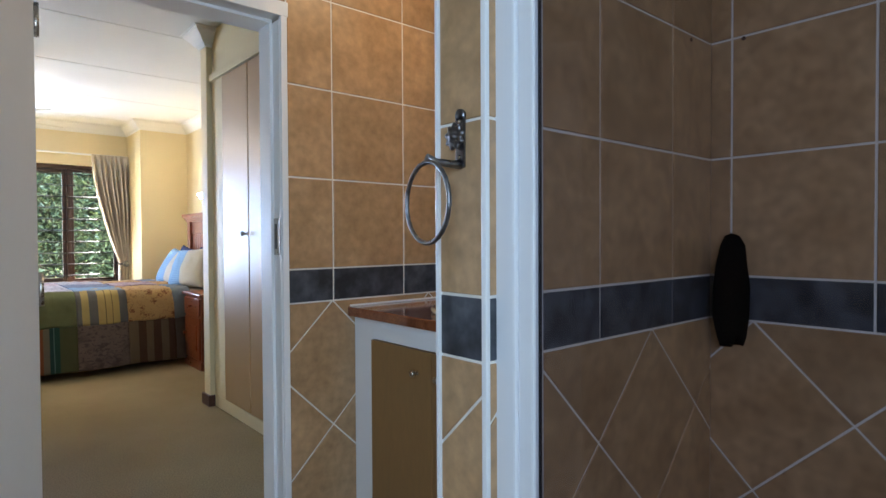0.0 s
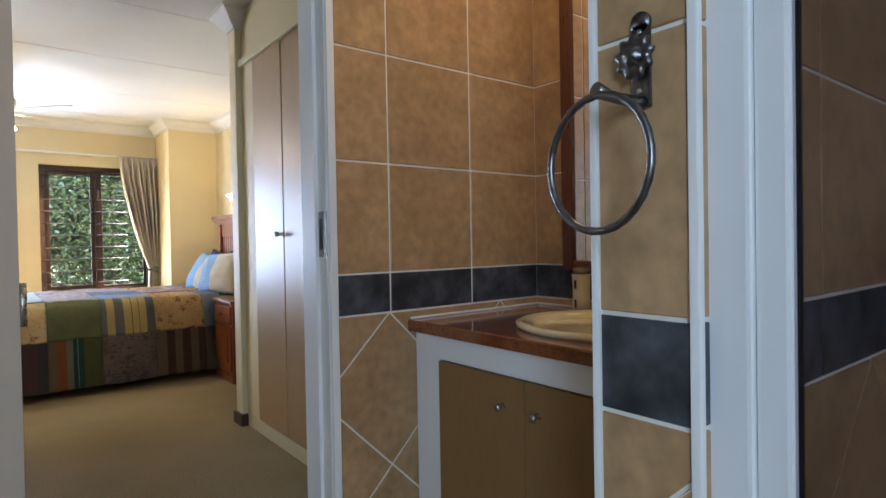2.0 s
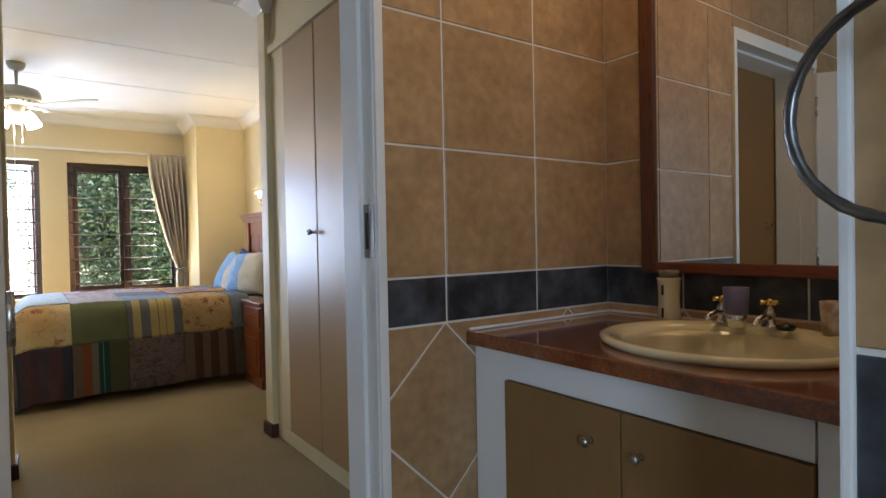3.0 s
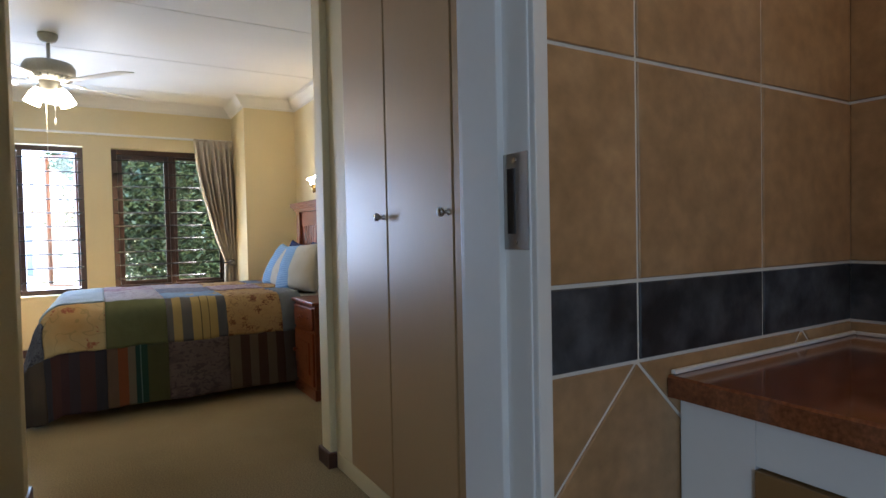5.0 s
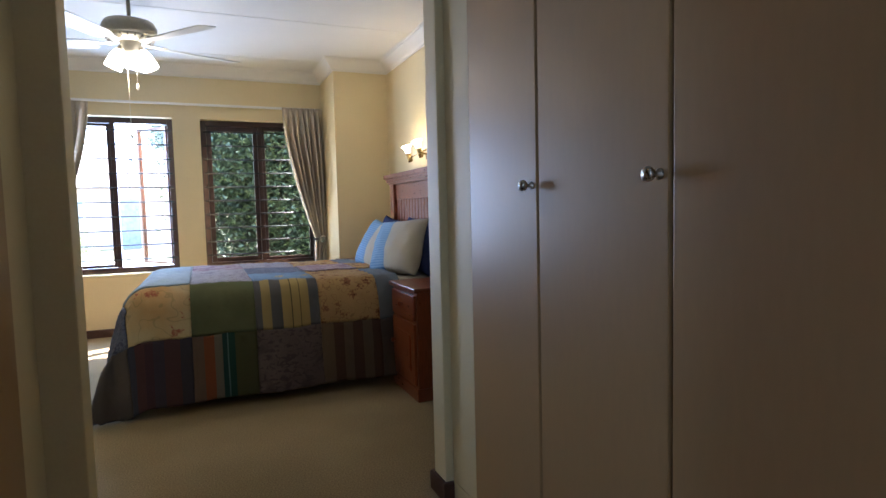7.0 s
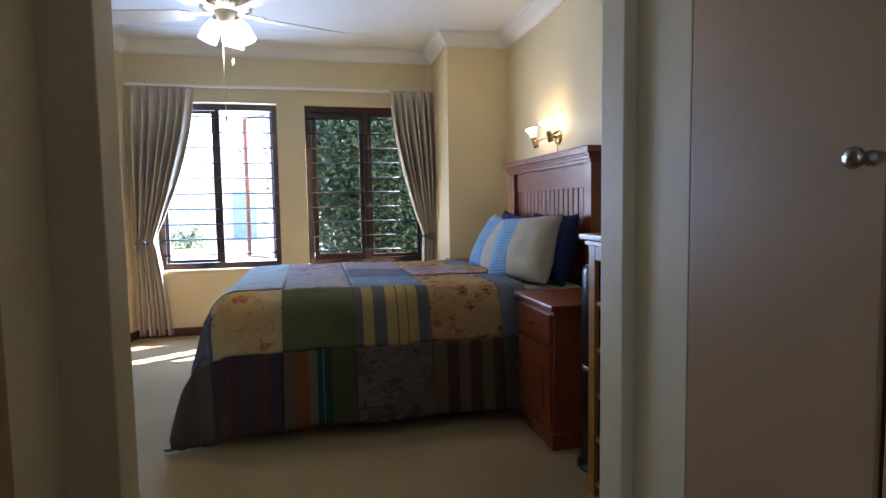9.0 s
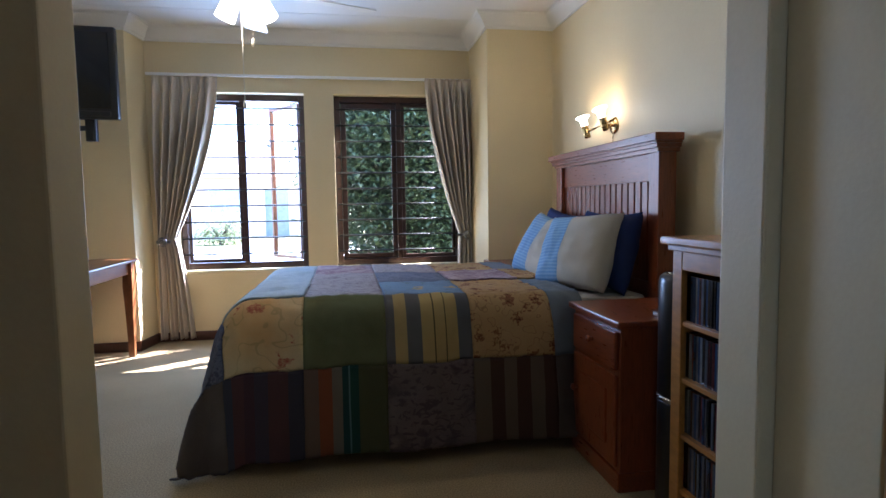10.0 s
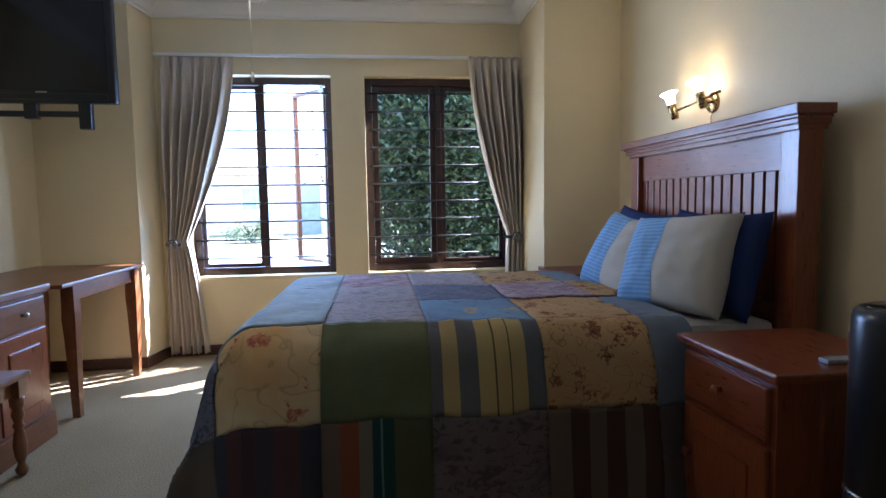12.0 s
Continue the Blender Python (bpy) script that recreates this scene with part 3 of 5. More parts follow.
angs = sorted({2 * math.pi * k / N for k in range(N)} | {math.atan2(b - cy, a - cx) % (2 * math.pi) for a in (1.567, NICHE - 0.008) for b in (Y0, Y1)})
inner = [(cx + ax * math.cos(a), cy + ay * math.sin(a)) for a in angs]
outer = [to_rect((cx + math.cos(a), cy + math.sin(a))) for a in angs]
vv = [[bm.verts.new((*p, z)) for p in ring] for ring, z in ((inner, 0.0), (inner, 0.038), (outer, 0.034), (outer, 0.0))]
top_in = [bm.verts.new((p[0] + (0.004 if p[0] < 1.6 else 0), p[1], 0.038)) for p in outer]
seq = [vv[0], vv[1], top_in, vv[2], vv[3], vv[0]]
for a, b in zip(seq, seq[1:]):
    for i in range(len(angs)):
        j = (i + 1) % len(angs)
        bm.faces.new((a[i], a[j], b[j], b[i]))
part("slab", bm, GRANITE, counter)
part("sealant", boxes((1.575, NICHE - 0.006, Y1 - 0.009, Y1, 0.0385, 0.047), bevel=0.003), WHITE, counter, "white sealant bead")
part("sealant", boxes((NICHE - 0.016, NICHE - 0.007, Y0, Y1 - 0.010, 0.0385, 0.047), bevel=0.003), WHITE, counter, "white sealant bead")
basin = thing("wash_basin", (1.905, 1.835, 0.914), "cream ceramic oval drop-in basin", "basin")
prof = [(0.90, -0.004), (1.0, -0.002), (1.03, 0.006), (1.03, 0.014), (1.0, 0.02), (0.96, 0.019), (0.88, 0.013), (0.84, 0.004), (0.80, -0.03), (0.70, -0.08), (0.5, -0.115), (0.25, -0.13), (0.05, -0.135), (0.04, -0.15)]
part("bowl", lathe(bmesh.new(), prof, None, 56, 0.268, 0.292), CERAMIC, basin)
part("waste", lathe(bmesh.new(), [(0.0, 0.004), (0.02, 0.004), (0.024, 0)], Matrix.Translation((0, 0, -0.134)), 20), CHROME, basin, "chrome waste ring")
for dy in (0.065, -0.065):
    tap = thing("pillar_tap", (2.125, 1.885 + dy, 0.932), "gold and chrome pillar tap with a cross handle", "tap", "basin taps")
    bm = lathe(bmesh.new(), [(0.022, 0), (0.022, 0.006), (0.013, 0.012), (0.012, 0.03), (0.016, 0.04), (0.012, 0.05), (0.006, 0.056), (0.006, 0.068)], None, 18)
    tube(bm, [(0, 0, 0.028), (-0.04, 0, 0.034), (-0.075, 0, 0.026), (-0.085, 0, 0.008)], [0.010, 0.009, 0.008, 0.009], 12)
    part("body", bm, CHROME, tap)
    bm = lathe(bmesh.new(), [(0.009, 0.06), (0.012, 0.066), (0.009, 0.076), (0, 0.079)], None, 14)
    for k in range(4):
        a = math.pi / 4 + k * math.pi / 2
        tube(bm, [(0, 0, 0.068), (0.026 * math.cos(a), 0.026 * math.sin(a), 0.069)], [0.005, 0.0075], 8)
    part("cross_handle", bm, GOLD, tap, "gold-plated cross handle")
PURPLE = mat("lilac_plastic", (0.17, 0.15, 0.30), 0.4, vary=0.05, grain=50, bump=0.02)
mug = thing("tumbler_holder", (2.075, 1.885, 0.930), "lilac tumbler on a chrome cup at the back of the basin", "tumbler")
part("chrome_cup", lathe(bmesh.new(), [(0.0, 0), (0.022, 0.0), (0.027, 0.045), (0.024, 0.045), (0.02, 0.004), (0, 0.004)], None, 24), CHROME, mug)
part("tumbler", lathe(bmesh.new(), [(0.0, 0.03), (0.030, 0.04), (0.033, 0.11), (0.030, 0.11), (0.027, 0.05), (0, 0.05)], None, 24), PURPLE, mug)
DISP = mat("cream_plastic_bottle", (0.74, 0.66, 0.50), 0.35, vary=0.03, grain=40, bump=0.0)
dis = thing("soap_dispenser", (2.12, 2.115, 0.913), "cream waisted soap bottle with a clear cap", "soap bottle")
part("bottle", lathe(bmesh.new(), [(0.0, 0), (0.033, 0), (0.036, 0.004), (0.032, 0.05), (0.031, 0.08), (0.034, 0.135), (0.036, 0.14), (0.0, 0.142)], None, 28), DISP, dis)
part("cap", lathe(bmesh.new(), [(0.030, 0.142), (0.031, 0.165), (0.0, 0.166)], None, 24), mat("smoky_cap", (0.20, 0.17, 0.12), 0.15, vary=0.02), dis, "smoky clear cap")
for z in (0.02, 0.09):
    part("print_mark", boxes((-0.0365, -0.033, -0.003, 0.003, z, z + 0.03)), BLACK, dis, "small dark print")
cup = thing("frosted_cup", (2.13, 1.665, 0.913), "frosted cup with small printed flowers on the vanity top", "cup")
part("cup", lathe(bmesh.new(), [(0.0, 0), (0.030, 0), (0.037, 0.10), (0.035, 0.10), (0.028, 0.006), (0, 0.006)], None, 28), mat("frosted_floral", (0.52, 0.46, 0.38), 0.55, vary=0.2, grain=30, bump=0.0, big=30, second=(0.40, 0.26, 0.18), sharp=0.1), cup)
plug = thing("basin_plug", (2.10, 1.77, 0.934), "black rubber basin plug lying on the rim", "plug")
part("plug", lathe(bmesh.new(), [(0.0, 0), (0.020, 0), (0.024, 0.008), (0.024, 0.013), (0.008, 0.016), (0, 0.02)], None, 20), BLACK, plug)

# ---- mirror ----
MY0, MY1, MZ0, MZ1 = 1.36, 2.268, 1.062, 2.16
mir = thing("wall_mirror", (NICHE - 0.008, 0, 0), "wall mirror in a red-brown timber frame", "mirror")
glass = part("mirror_glass", boxes((-0.012, -0.004, MY0 + 0.03, MY1 - 0.03, MZ0 + 0.02, MZ1 - 0.03)), MIRROR, mir)
for n, r in (("frame_side", (-0.026, 0, MY1 - 0.05, MY1, MZ0, MZ1)), ("frame_side", (-0.026, 0, MY0, MY0 + 0.05, MZ0, MZ1)), ("frame_rail", (-0.025, 0, MY0 + 0.05, MY1 - 0.05, MZ0, MZ0 + 0.036)), ("frame_rail", (-0.025, 0, MY0 + 0.05, MY1 - 0.05, MZ1 - 0.05, MZ1))):
    part(n, boxes(r, bevel=0.006), MAHOG if n == "frame_side" else PINE_H, mir)

# ---- built-in cupboards ----


def cupboards(x, face, y0, y1, gaps, label):
    """A run of tall cupboard units; face: +1 opens towards -x."""
    back = 0.55
    ys = [y0] + gaps + [y1]
    for i, (a, b) in enumerate(zip(ys, ys[1:])):
        unit = thing("cupboard_unit", (x, (a + b) / 2, 0), label, "cupboard", "built-in cupboards")
        h = (b - a) / 2
        s = face
        bm = boxes((min(s * 0.021, s * back), max(s * 0.021, s * back), -h, h, 0.085, 2.33))
        part("carcass", bm, CARCASS, unit, "brown cupboard edge")
        d = part("door", boxes((min(0, s * 0.018), max(0, s * 0.018), -h + 0.0065, h - 0.0065, 0.09, 2.318), bevel=0.0025), MELA, unit)
        bm = lathe(bmesh.new(), [(0.012, 0), (0.012, 0.002), (0.006, 0.006), (0.0055, 0.016), (0.013, 0.022), (0.0165, 0.03), (0.0155, 0.037), (0.009, 0.041), (0, 0.042)], Matrix.Translation((0, -h + 0.031, 1.237)) @ Matrix.Rotation(radians(-90 * s), 4, "Y"), 20)
        part("knob", bm, STEEL, d, "round nickel knob")


cupboards(CUP_R - 0.008, 1, 2.853, 4.30, [3.353, 3.853], "tall beige melamine built-in cupboard with nickel knob")
cupboards(CUP_L + 0.008, -1, 2.69, 4.50, [3.05, 3.53, 4.01], "tall brown melamine built-in cupboard with nickel knob")
setting("cupboard_plinth_right", boxes((CUP_R - 0.004, 2.25, 2.61, 4.515, 0, 0.083), bevel=0.004), CREAM, "cream plinth under the cupboards", "plinth")
setting("cupboard_plinth_left", boxes((-0.22, CUP_L + 0.004, 2.61, 4.735, 0, 0.083), bevel=0.004), CREAM, "cream plinth under the cupboards", "plinth")
setting("cupboard_trim_right", boxes((CUP_R - 0.002, 2.2, 4.304, 4.518, 0.084, 2.345), (CUP_R - 0.002, 2.2, 2.612, 2.856, 0.084, 2.345), (CUP_R - 0.020, CUP_R + 0.01, 2.615, 4.517, 2.325, 2.372), bevel=0.003), CREAM, "cream fillers and top moulding of the cupboards", "trim")
setting("cupboard_trim_left", boxes((-0.2, CUP_L + 0.002, 4.504, 4.738, 0.084, 2.345), (-0.2, CUP_L + 0.002, 2.612, 2.693, 0.084, 2.345), (CUP_L - 0.01, CUP_L + 0.020, 2.615, 4.736, 2.325, 2.372), bevel=0.003), CREAM, "cream fillers and top moulding of the cupboards", "trim")

# ---- windows ----


def bar(bm, r, bevel=0.003):
    box(bm, *r, bevel=bevel)


def window(name, x0, x1, mid, label, open_leaf=None):
    w = thing(name, (0, WIN_Y + 0.10, 0), label, "window")
    w["kind"] = "structure"
    F = 0.055
    part("outer_frame", boxes((x0, x0 + F, 0, 0.07, SILL, HEAD), (x1 - F, x1, 0, 0.07, SILL, HEAD), (x0 + F, x1 - F, 0, 0.07, HEAD - F, HEAD), (x0 + F, x1 - F, 0, 0.07, SILL, SILL + F), (mid - 0.022, mid + 0.022, 0, 0.07, SILL + F, HEAD - F), bevel=0.004), WINWOOD, w)
    for k, (a, b) in enumerate(((x0 + F, mid - 0.022), (mid + 0.022, x1 - F))):
        S = 0.045 if (open_leaf is None and k == 0) else 0.03
        wd, hh = b - a - 0.006, HEAD - SILL - 2 * F - 0.006
        bm = boxes((0, S, -0.02, 0.02, 0, hh), (wd - S, wd, -0.02, 0.02, 0, hh), (S, wd - S, -0.02, 0.02, 0, S), (S, wd - S, -0.02, 0.02, hh - S, hh), bevel=0.004)
        if open_leaf == k:
            for v in bm.verts:
                v.co.x -= wd
        sash = part("sash", bm, MAHOG if open_leaf == k else WINWOOD, w)
        g = part("pane", boxes((S - 0.005 - (wd if open_leaf == k else 0), wd - S + 0.005 - (wd if open_leaf == k else 0), -0.002, 0.002, S - 0.005, hh - S + 0.005)), PANE, sash)
        g.visible_shadow = False
        sash.location = (a + 0.003, 0.045, SILL + F + 0.003)
        if open_leaf == k:
            sash.location = (b - 0.003, 0.075, SILL + F + 0.003)
            sash.rotation_euler = (0, 0, radians(-50))
    part("window_sill", boxes((x0 - 0.01, x1 + 0.01, -0.105, 0.0, SILL - 0.03, SILL - 0.001), bevel=0.006), CREAM, w, "plastered inner sill")
    # burglar bars inside the frame
    n = 10
    for i in range(n):
        z = SILL + F + (HEAD - SILL - 2 * F) * (i + 0.55) / n
        part("burglar_bar", tube(bmesh.new(), [(x0 + 0.02, -0.012, z), (x1 - 0.02, -0.012, z)], 0.0075, 8), IRON, w)
    return w


window("window_1", *W1, 0.056, "tall dark timber window with burglar bars and one open sash", 1)
window("window_2", *W2, 1.45, "tall dark timber window with burglar bars, bush behind")

# ---- curtains ----


def curtain(name, top, waist, bottom, y, label, ztie=0.90):
    """A drawn-back pleated curtain: (left, right) at top, waist and hem."""
    c = thing(name, (0, y, 0), label, "curtain", "tied-back curtains")
    bm = bmesh.new()
    nu, nv, ztop = 90, 60, 2.30
    grid = []
    for j in range(nv + 1):
        z = ztop - (ztop - 0.025) * j / nv
        if z > ztie:
            f = (ztop - z) / (ztop - ztie)
            e = f ** 1.7
            a, b = top[0] + (waist[0] - top[0]) * e, top[1] + (waist[1] - top[1]) * e
        else:
            f = (ztie - z) / ztie
            e = f ** 0.6
            a, b = waist[0] + (bottom[0] - waist[0]) * e, waist[1] + (bottom[1] - waist[1]) * e
        w = b - a
        amp = (0.42 if z < ztie + 0.1 else 0.42 + 0.58 * min(1, (z - ztie - 0.1) / 0.5)) * (0.024 + 0.052 * min(1, max(0, (ztop - 0.1 - z) / 0.5)) * min(1, 0.35 / max(w, 0.1)))
        amp = 0.010 if z > ztop - 0.09 else amp
        row = []
        for i in range(nu + 1):
            u = i / nu
            ph = u * 2 * math.pi * 7 + 1.6 * noise.noise(Vector((u * 4, z * 0.8, top[0])))
            off = amp * math.sin(ph) * (1 - 0.35 * math.sin(ph * 2 + 1)) + 0.01 * noise.noise(Vector((u * 9, z * 3, 3.0)))
            if z > ztop - 0.09:
                off += 0.011 * math.sin(u * 2 * math.pi * 31) * (0.5 + 0.5 * math.sin(u * 2 * math.pi * 7))
            row.append(bm.verts.new((a + w * u + 0.006 * math.sin(ph * 0.5 + z * 2), -off, z)))
        grid.append(row)
    for r, s in zip(grid, grid[1:]):
        for i in range(nu):
            f = bm.faces.new((r[i], r[i + 1], s[i + 1], s[i]))
            f.smooth = True
    cloth = part("drape", bm, CURTAIN, c)
    sol = cloth.modifiers.new("thickness", "SOLIDIFY")
    sol.thickness = 0.003
    return c


left_c = curtain("curtain", (-0.635, -0.122), (-0.655, -0.50), (-0.675, -0.385), WIN_Y - 0.034, "oatmeal pleated curtain tied back beside the bright window")
right_c = curtain("curtain", (1.685, 2.10), (1.975, 2.095), (1.955, 2.10), WIN_Y - 0.075, "oatmeal pleated curtain tied back beside the bush window")
for x, z in ((-0.592, 0.882), (2.045, 0.885)):
    hb = thing("curtain_holdback", (x, WIN_Y - 0.13, z), "round pewter curtain holdback", "holdback", "curtain holdbacks")
    bm = lathe(bmesh.new(), [(0.0, 0), (0.036, 0.001), (0.04, 0.006), (0.036, 0.011), (0, 0.012)], Matrix.Rotation(radians(90), 4, "X"), 24)
    part("disc", bm, PEWTER, hb)
    sp = [(0.005 * a / 1.6 * math.cos(a), -0.013, 0.005 * a / 1.6 * math.sin(a)) for a in [k * 0.35 for k in range(32)]]
    part("spiral", tube(bmesh.new(), sp, 0.003, 6), STEEL, hb)
    part("stem", tube(bmesh.new(), [(0, -0.004, 0), (0, 0.06, 0), (0, 0.128, 0)], 0.007, 8), PEWTER, hb)
    part("tie_band", boxes((-0.05 if x < 0 else -0.10, 0.06 if x < 0 else 0.02, 0.004, 0.008, -0.012, 0.012), bevel=0.001), PEWTER, hb)
rail = thing("curtain_track", (0, WIN_Y - 0.05, 2.285), "white curtain track above the windows", "curtain track")
part("track", boxes((-0.68, 2.10, -0.012, 0.012, 0, 0.022), bevel=0.003), WHITE, rail)
for x in (-0.6, 0.2, 0.75, 1.4, 2.0):
    part("bracket", boxes((x - 0.012, x + 0.012, 0.010, 0.05, 0.004, 0.018), bevel=0.002), WHITE, rail)

# ---- bed ----
bed = thing("bed", (0, 0, 0), "double bed with a red-stained pine slatted headboard", "bed")
HB = (6.205, 7.665)
HX0, HX1 = 2.495, 2.58
part("base", boxes((0.56, 2.46, 6.33, 7.68, 0.14, 0.36), bevel=0.02), mat("dark_bed_base", (0.05, 0.04, 0.045), 0.9), bed, "dark fabric bed base")
for x in (0.66, 2.35):
    for y in (6.43, 7.58):
        part("leg", lathe(bmesh.new(), [(0.03, 0), (0.035, 0.15)], Matrix.Translation((x, y, 0)), 14), MAHOG, bed)
part("mattress", boxes((0.52, 2.485, 6.315, 7.70, 0.36, 0.695), bevel=0.05), OATLINEN, bed)
for y0, y1 in ((HB[0] + 0.03, HB[0] + 0.125), (HB[1] - 0.125, HB[1] - 0.03)):
    part("post", boxes((HX0 - 0.012, HX1, y0, y1, 0.0, 1.43), bevel=0.004), PINE, bed)
part("top_panel", boxes((HX0 + 0.012, HX1 - 0.015, HB[0] + 0.125, HB[1] - 0.125, 1.275, 1.432), bevel=0.003), PINE_H, bed)
part("bottom_rail", boxes((HX0 + 0.012, HX1 - 0.015, HB[0] + 0.125, HB[1] - 0.125, 0.55, 0.75), bevel=0.003), PINE_H, bed)
n = 17
for i in range(n):
    y = HB[0] + 0.15 + (HB[1] - HB[0] - 0.30) * i / (n - 1)
    part("slat", boxes((HX0 + 0.02, HX0 + 0.04, y - 0.0285, y + 0.0285, 0.745, 1.28), bevel=0.003), PINE, bed)
part("back_board", boxes((HX1 - 0.014, HX1 - 0.004, HB[0] + 0.12, HB[1] - 0.12, 0.70, 1.33)), MAHOG, bed)
bm = bmesh.new()
for (o, z0, z1) in ((0.012, 1.415, 1.440), (0.026, 1.436, 1.458), (0.034, 1.456, 1.470), (0.048, 1.468, 1.507)):
    box(bm, HX0 - 0.012 - o, HX1 + 0.01, HB[0] + 0.03 - o, HB[1] - 0.03 + o, z0, z1, 0.005)
part("crown", bm, PINE_H, bed, "stepped crown moulding")

# quilt: patches sewn in rows, falling over the near side and the foot
QX, QY0, QY1, QZ = 0.50, 6.295, 7.715, 0.735


def drape(a, b):
    """a: metres from the head along the bed, b: metres from the near top edge; a point of the quilt's surface."""
    L = 2.08 - QX
    da, db, dc = max(0.0, a - L), max(0.0, -b), max(0.0, b - (QY1 - QY0))
    dn = max(db, dc)
    x, y = 2.08 - min(a, L), QY0 + min(max(b, 0), QY1 - QY0)
    lo, hi = min(da, dn), max(da, dn)
    drop = hi + 0.22 * lo
    soft = 0.13
    fall = drop - soft * (1 - math.exp(-drop / soft)) * 0.75
    push = soft * 0.9 * (1 - math.exp(-drop / soft))
    z = QZ - fall
    tot = max(da + dn, 1e-6)
    wav = 0.012 * math.sin(a * 9.0 + 0.6) * min(1, dn * 2.2) + 0.010 * math.sin(b * 10.0) * min(1, da * 2.2) + 0.016 * noise.noise(Vector((a * 6, b * 2.5, 4))) * min(1, (da + dn) * 4)
    ox = push * da / tot + 0.20 * da + 0.16 * lo + (wav if da > dn else 0)
    oy = push * dn / tot + 0.10 * dn + 0.06 * lo + (wav if dn >= da else 0)
    ox += 0.007 * noise.noise(Vector((a * 13, b * 9, 1.5))) * min(1, da * 5)
    oy += (0.008 * noise.noise(Vector((a * 12, b * 7, 9.5))) + 0.004 * noise.noise(Vector((a * 27, b * 21, 3.3)))) * min(1, dn * 5)
    x -= ox
    y += -oy if db > 0 else (oy if dc > 0 else 0)
    crown = 0.012 * math.sin(math.pi * min(1, max(0, (2.08 - a - 0.1) / 1.6))) if dn == 0 else 0
    z += crown + 0.007 * noise.noise(Vector((a * 5, b * 5, 0))) + 0.007 * noise.noise(Vector((a * 11, b * 17, 7))) + 0.004 * noise.noise(Vector((a * 30, b * 22, 5)))
    if z < 0.012:
        spill = 0.012 - z
        z = 0.012 + 0.004 * noise.noise(Vector((a * 20, b * 20, 2)))
        x -= spill * 0.5
    return Vector((x, y, z))


def cotton(name, color, second=None, **kw):
    kw.setdefault("grain", 300)
    kw.setdefault("vary", 0.06)
    kw.setdefault("bump", 0.25)
    return mat(name, color, 0.92, second=second, spec=0.12, **kw)


def striped(name, rows):
    """Woven stripes: rows of (share, colour) repeated along one axis of the patch."""
    m = cotton(name, (0.5, 0.5, 0.5))
    nt = m.node_tree
    b = nt.nodes["Principled BSDF"]
    at = nt.nodes.new("ShaderNodeAttribute")
    at.attribute_name = "across"
    r = nt.nodes.new("ShaderNodeValToRGB")
    r.color_ramp.interpolation = "CONSTANT"
    pos = 0.0
    els = r.color_ramp.elements
    for i, (share, col) in enumerate(rows):
        e = els[0] if i == 0 else (els[1] if i == 1 else els.new(min(0.999, pos)))
        e.position = pos
        e.color = (*col, 1)
        pos += share
    nt.links.new(at.outputs["Fac"], r.inputs["Fac"])
    nt.links.new(r.outputs["Color"], b.inputs["Base Color"])
    return m


def printed(name, ground, ink, patch, scale=38.0, lines=0.5):
    """A small all-over print: fine ink marks and softer blotches on a woven ground."""
    m = cotton(name, ground, patch, big=9.0, vary=0.10)
    nt = m.node_tree
    b = nt.nodes["Principled BSDF"]
    L = nt.links.new
    src = [l.from_socket for l in nt.links if l.to_socket == b.inputs["Base Color"]][0]
    tc, mp = nt.nodes.new("ShaderNodeTexCoord"), nt.nodes.new("ShaderNodeMapping")
    mp.inputs["Scale"].default_value = (0.7, 1.6, 1.0)
    L(tc.outputs["Object"], mp.inputs["Vector"])
    out = src
    for sc, lo, hi, most in ((scale, 0.52, 0.60, 0.75), (scale * 0.34, 0.55, 0.66, lines)):
        n, rg, mx = nt.nodes.new("ShaderNodeTexNoise"), nt.nodes.new("ShaderNodeMapRange"), nt.nodes.new("ShaderNodeMix")
        n.inputs["Scale"].default_value, n.inputs["Detail"].default_value, n.inputs["Distortion"].default_value = sc, 3.0, 1.2
        rg.inputs["From Min"].default_value, rg.inputs["From Max"].default_value, rg.inputs["To Max"].default_value = lo, hi, most
        mx.data_type = "RGBA"
        mx.inputs[7].default_value = (*ink, 1)
        L(mp.outputs["Vector"], n.inputs["Vector"])
        L(n.outputs["Fac"], rg.inputs["Value"])
        L(rg.outputs[0], mx.inputs[0])
        L(out, mx.inputs[6])
        out = mx.outputs[2]
    L(out, b.inputs["Base Color"])
    return m


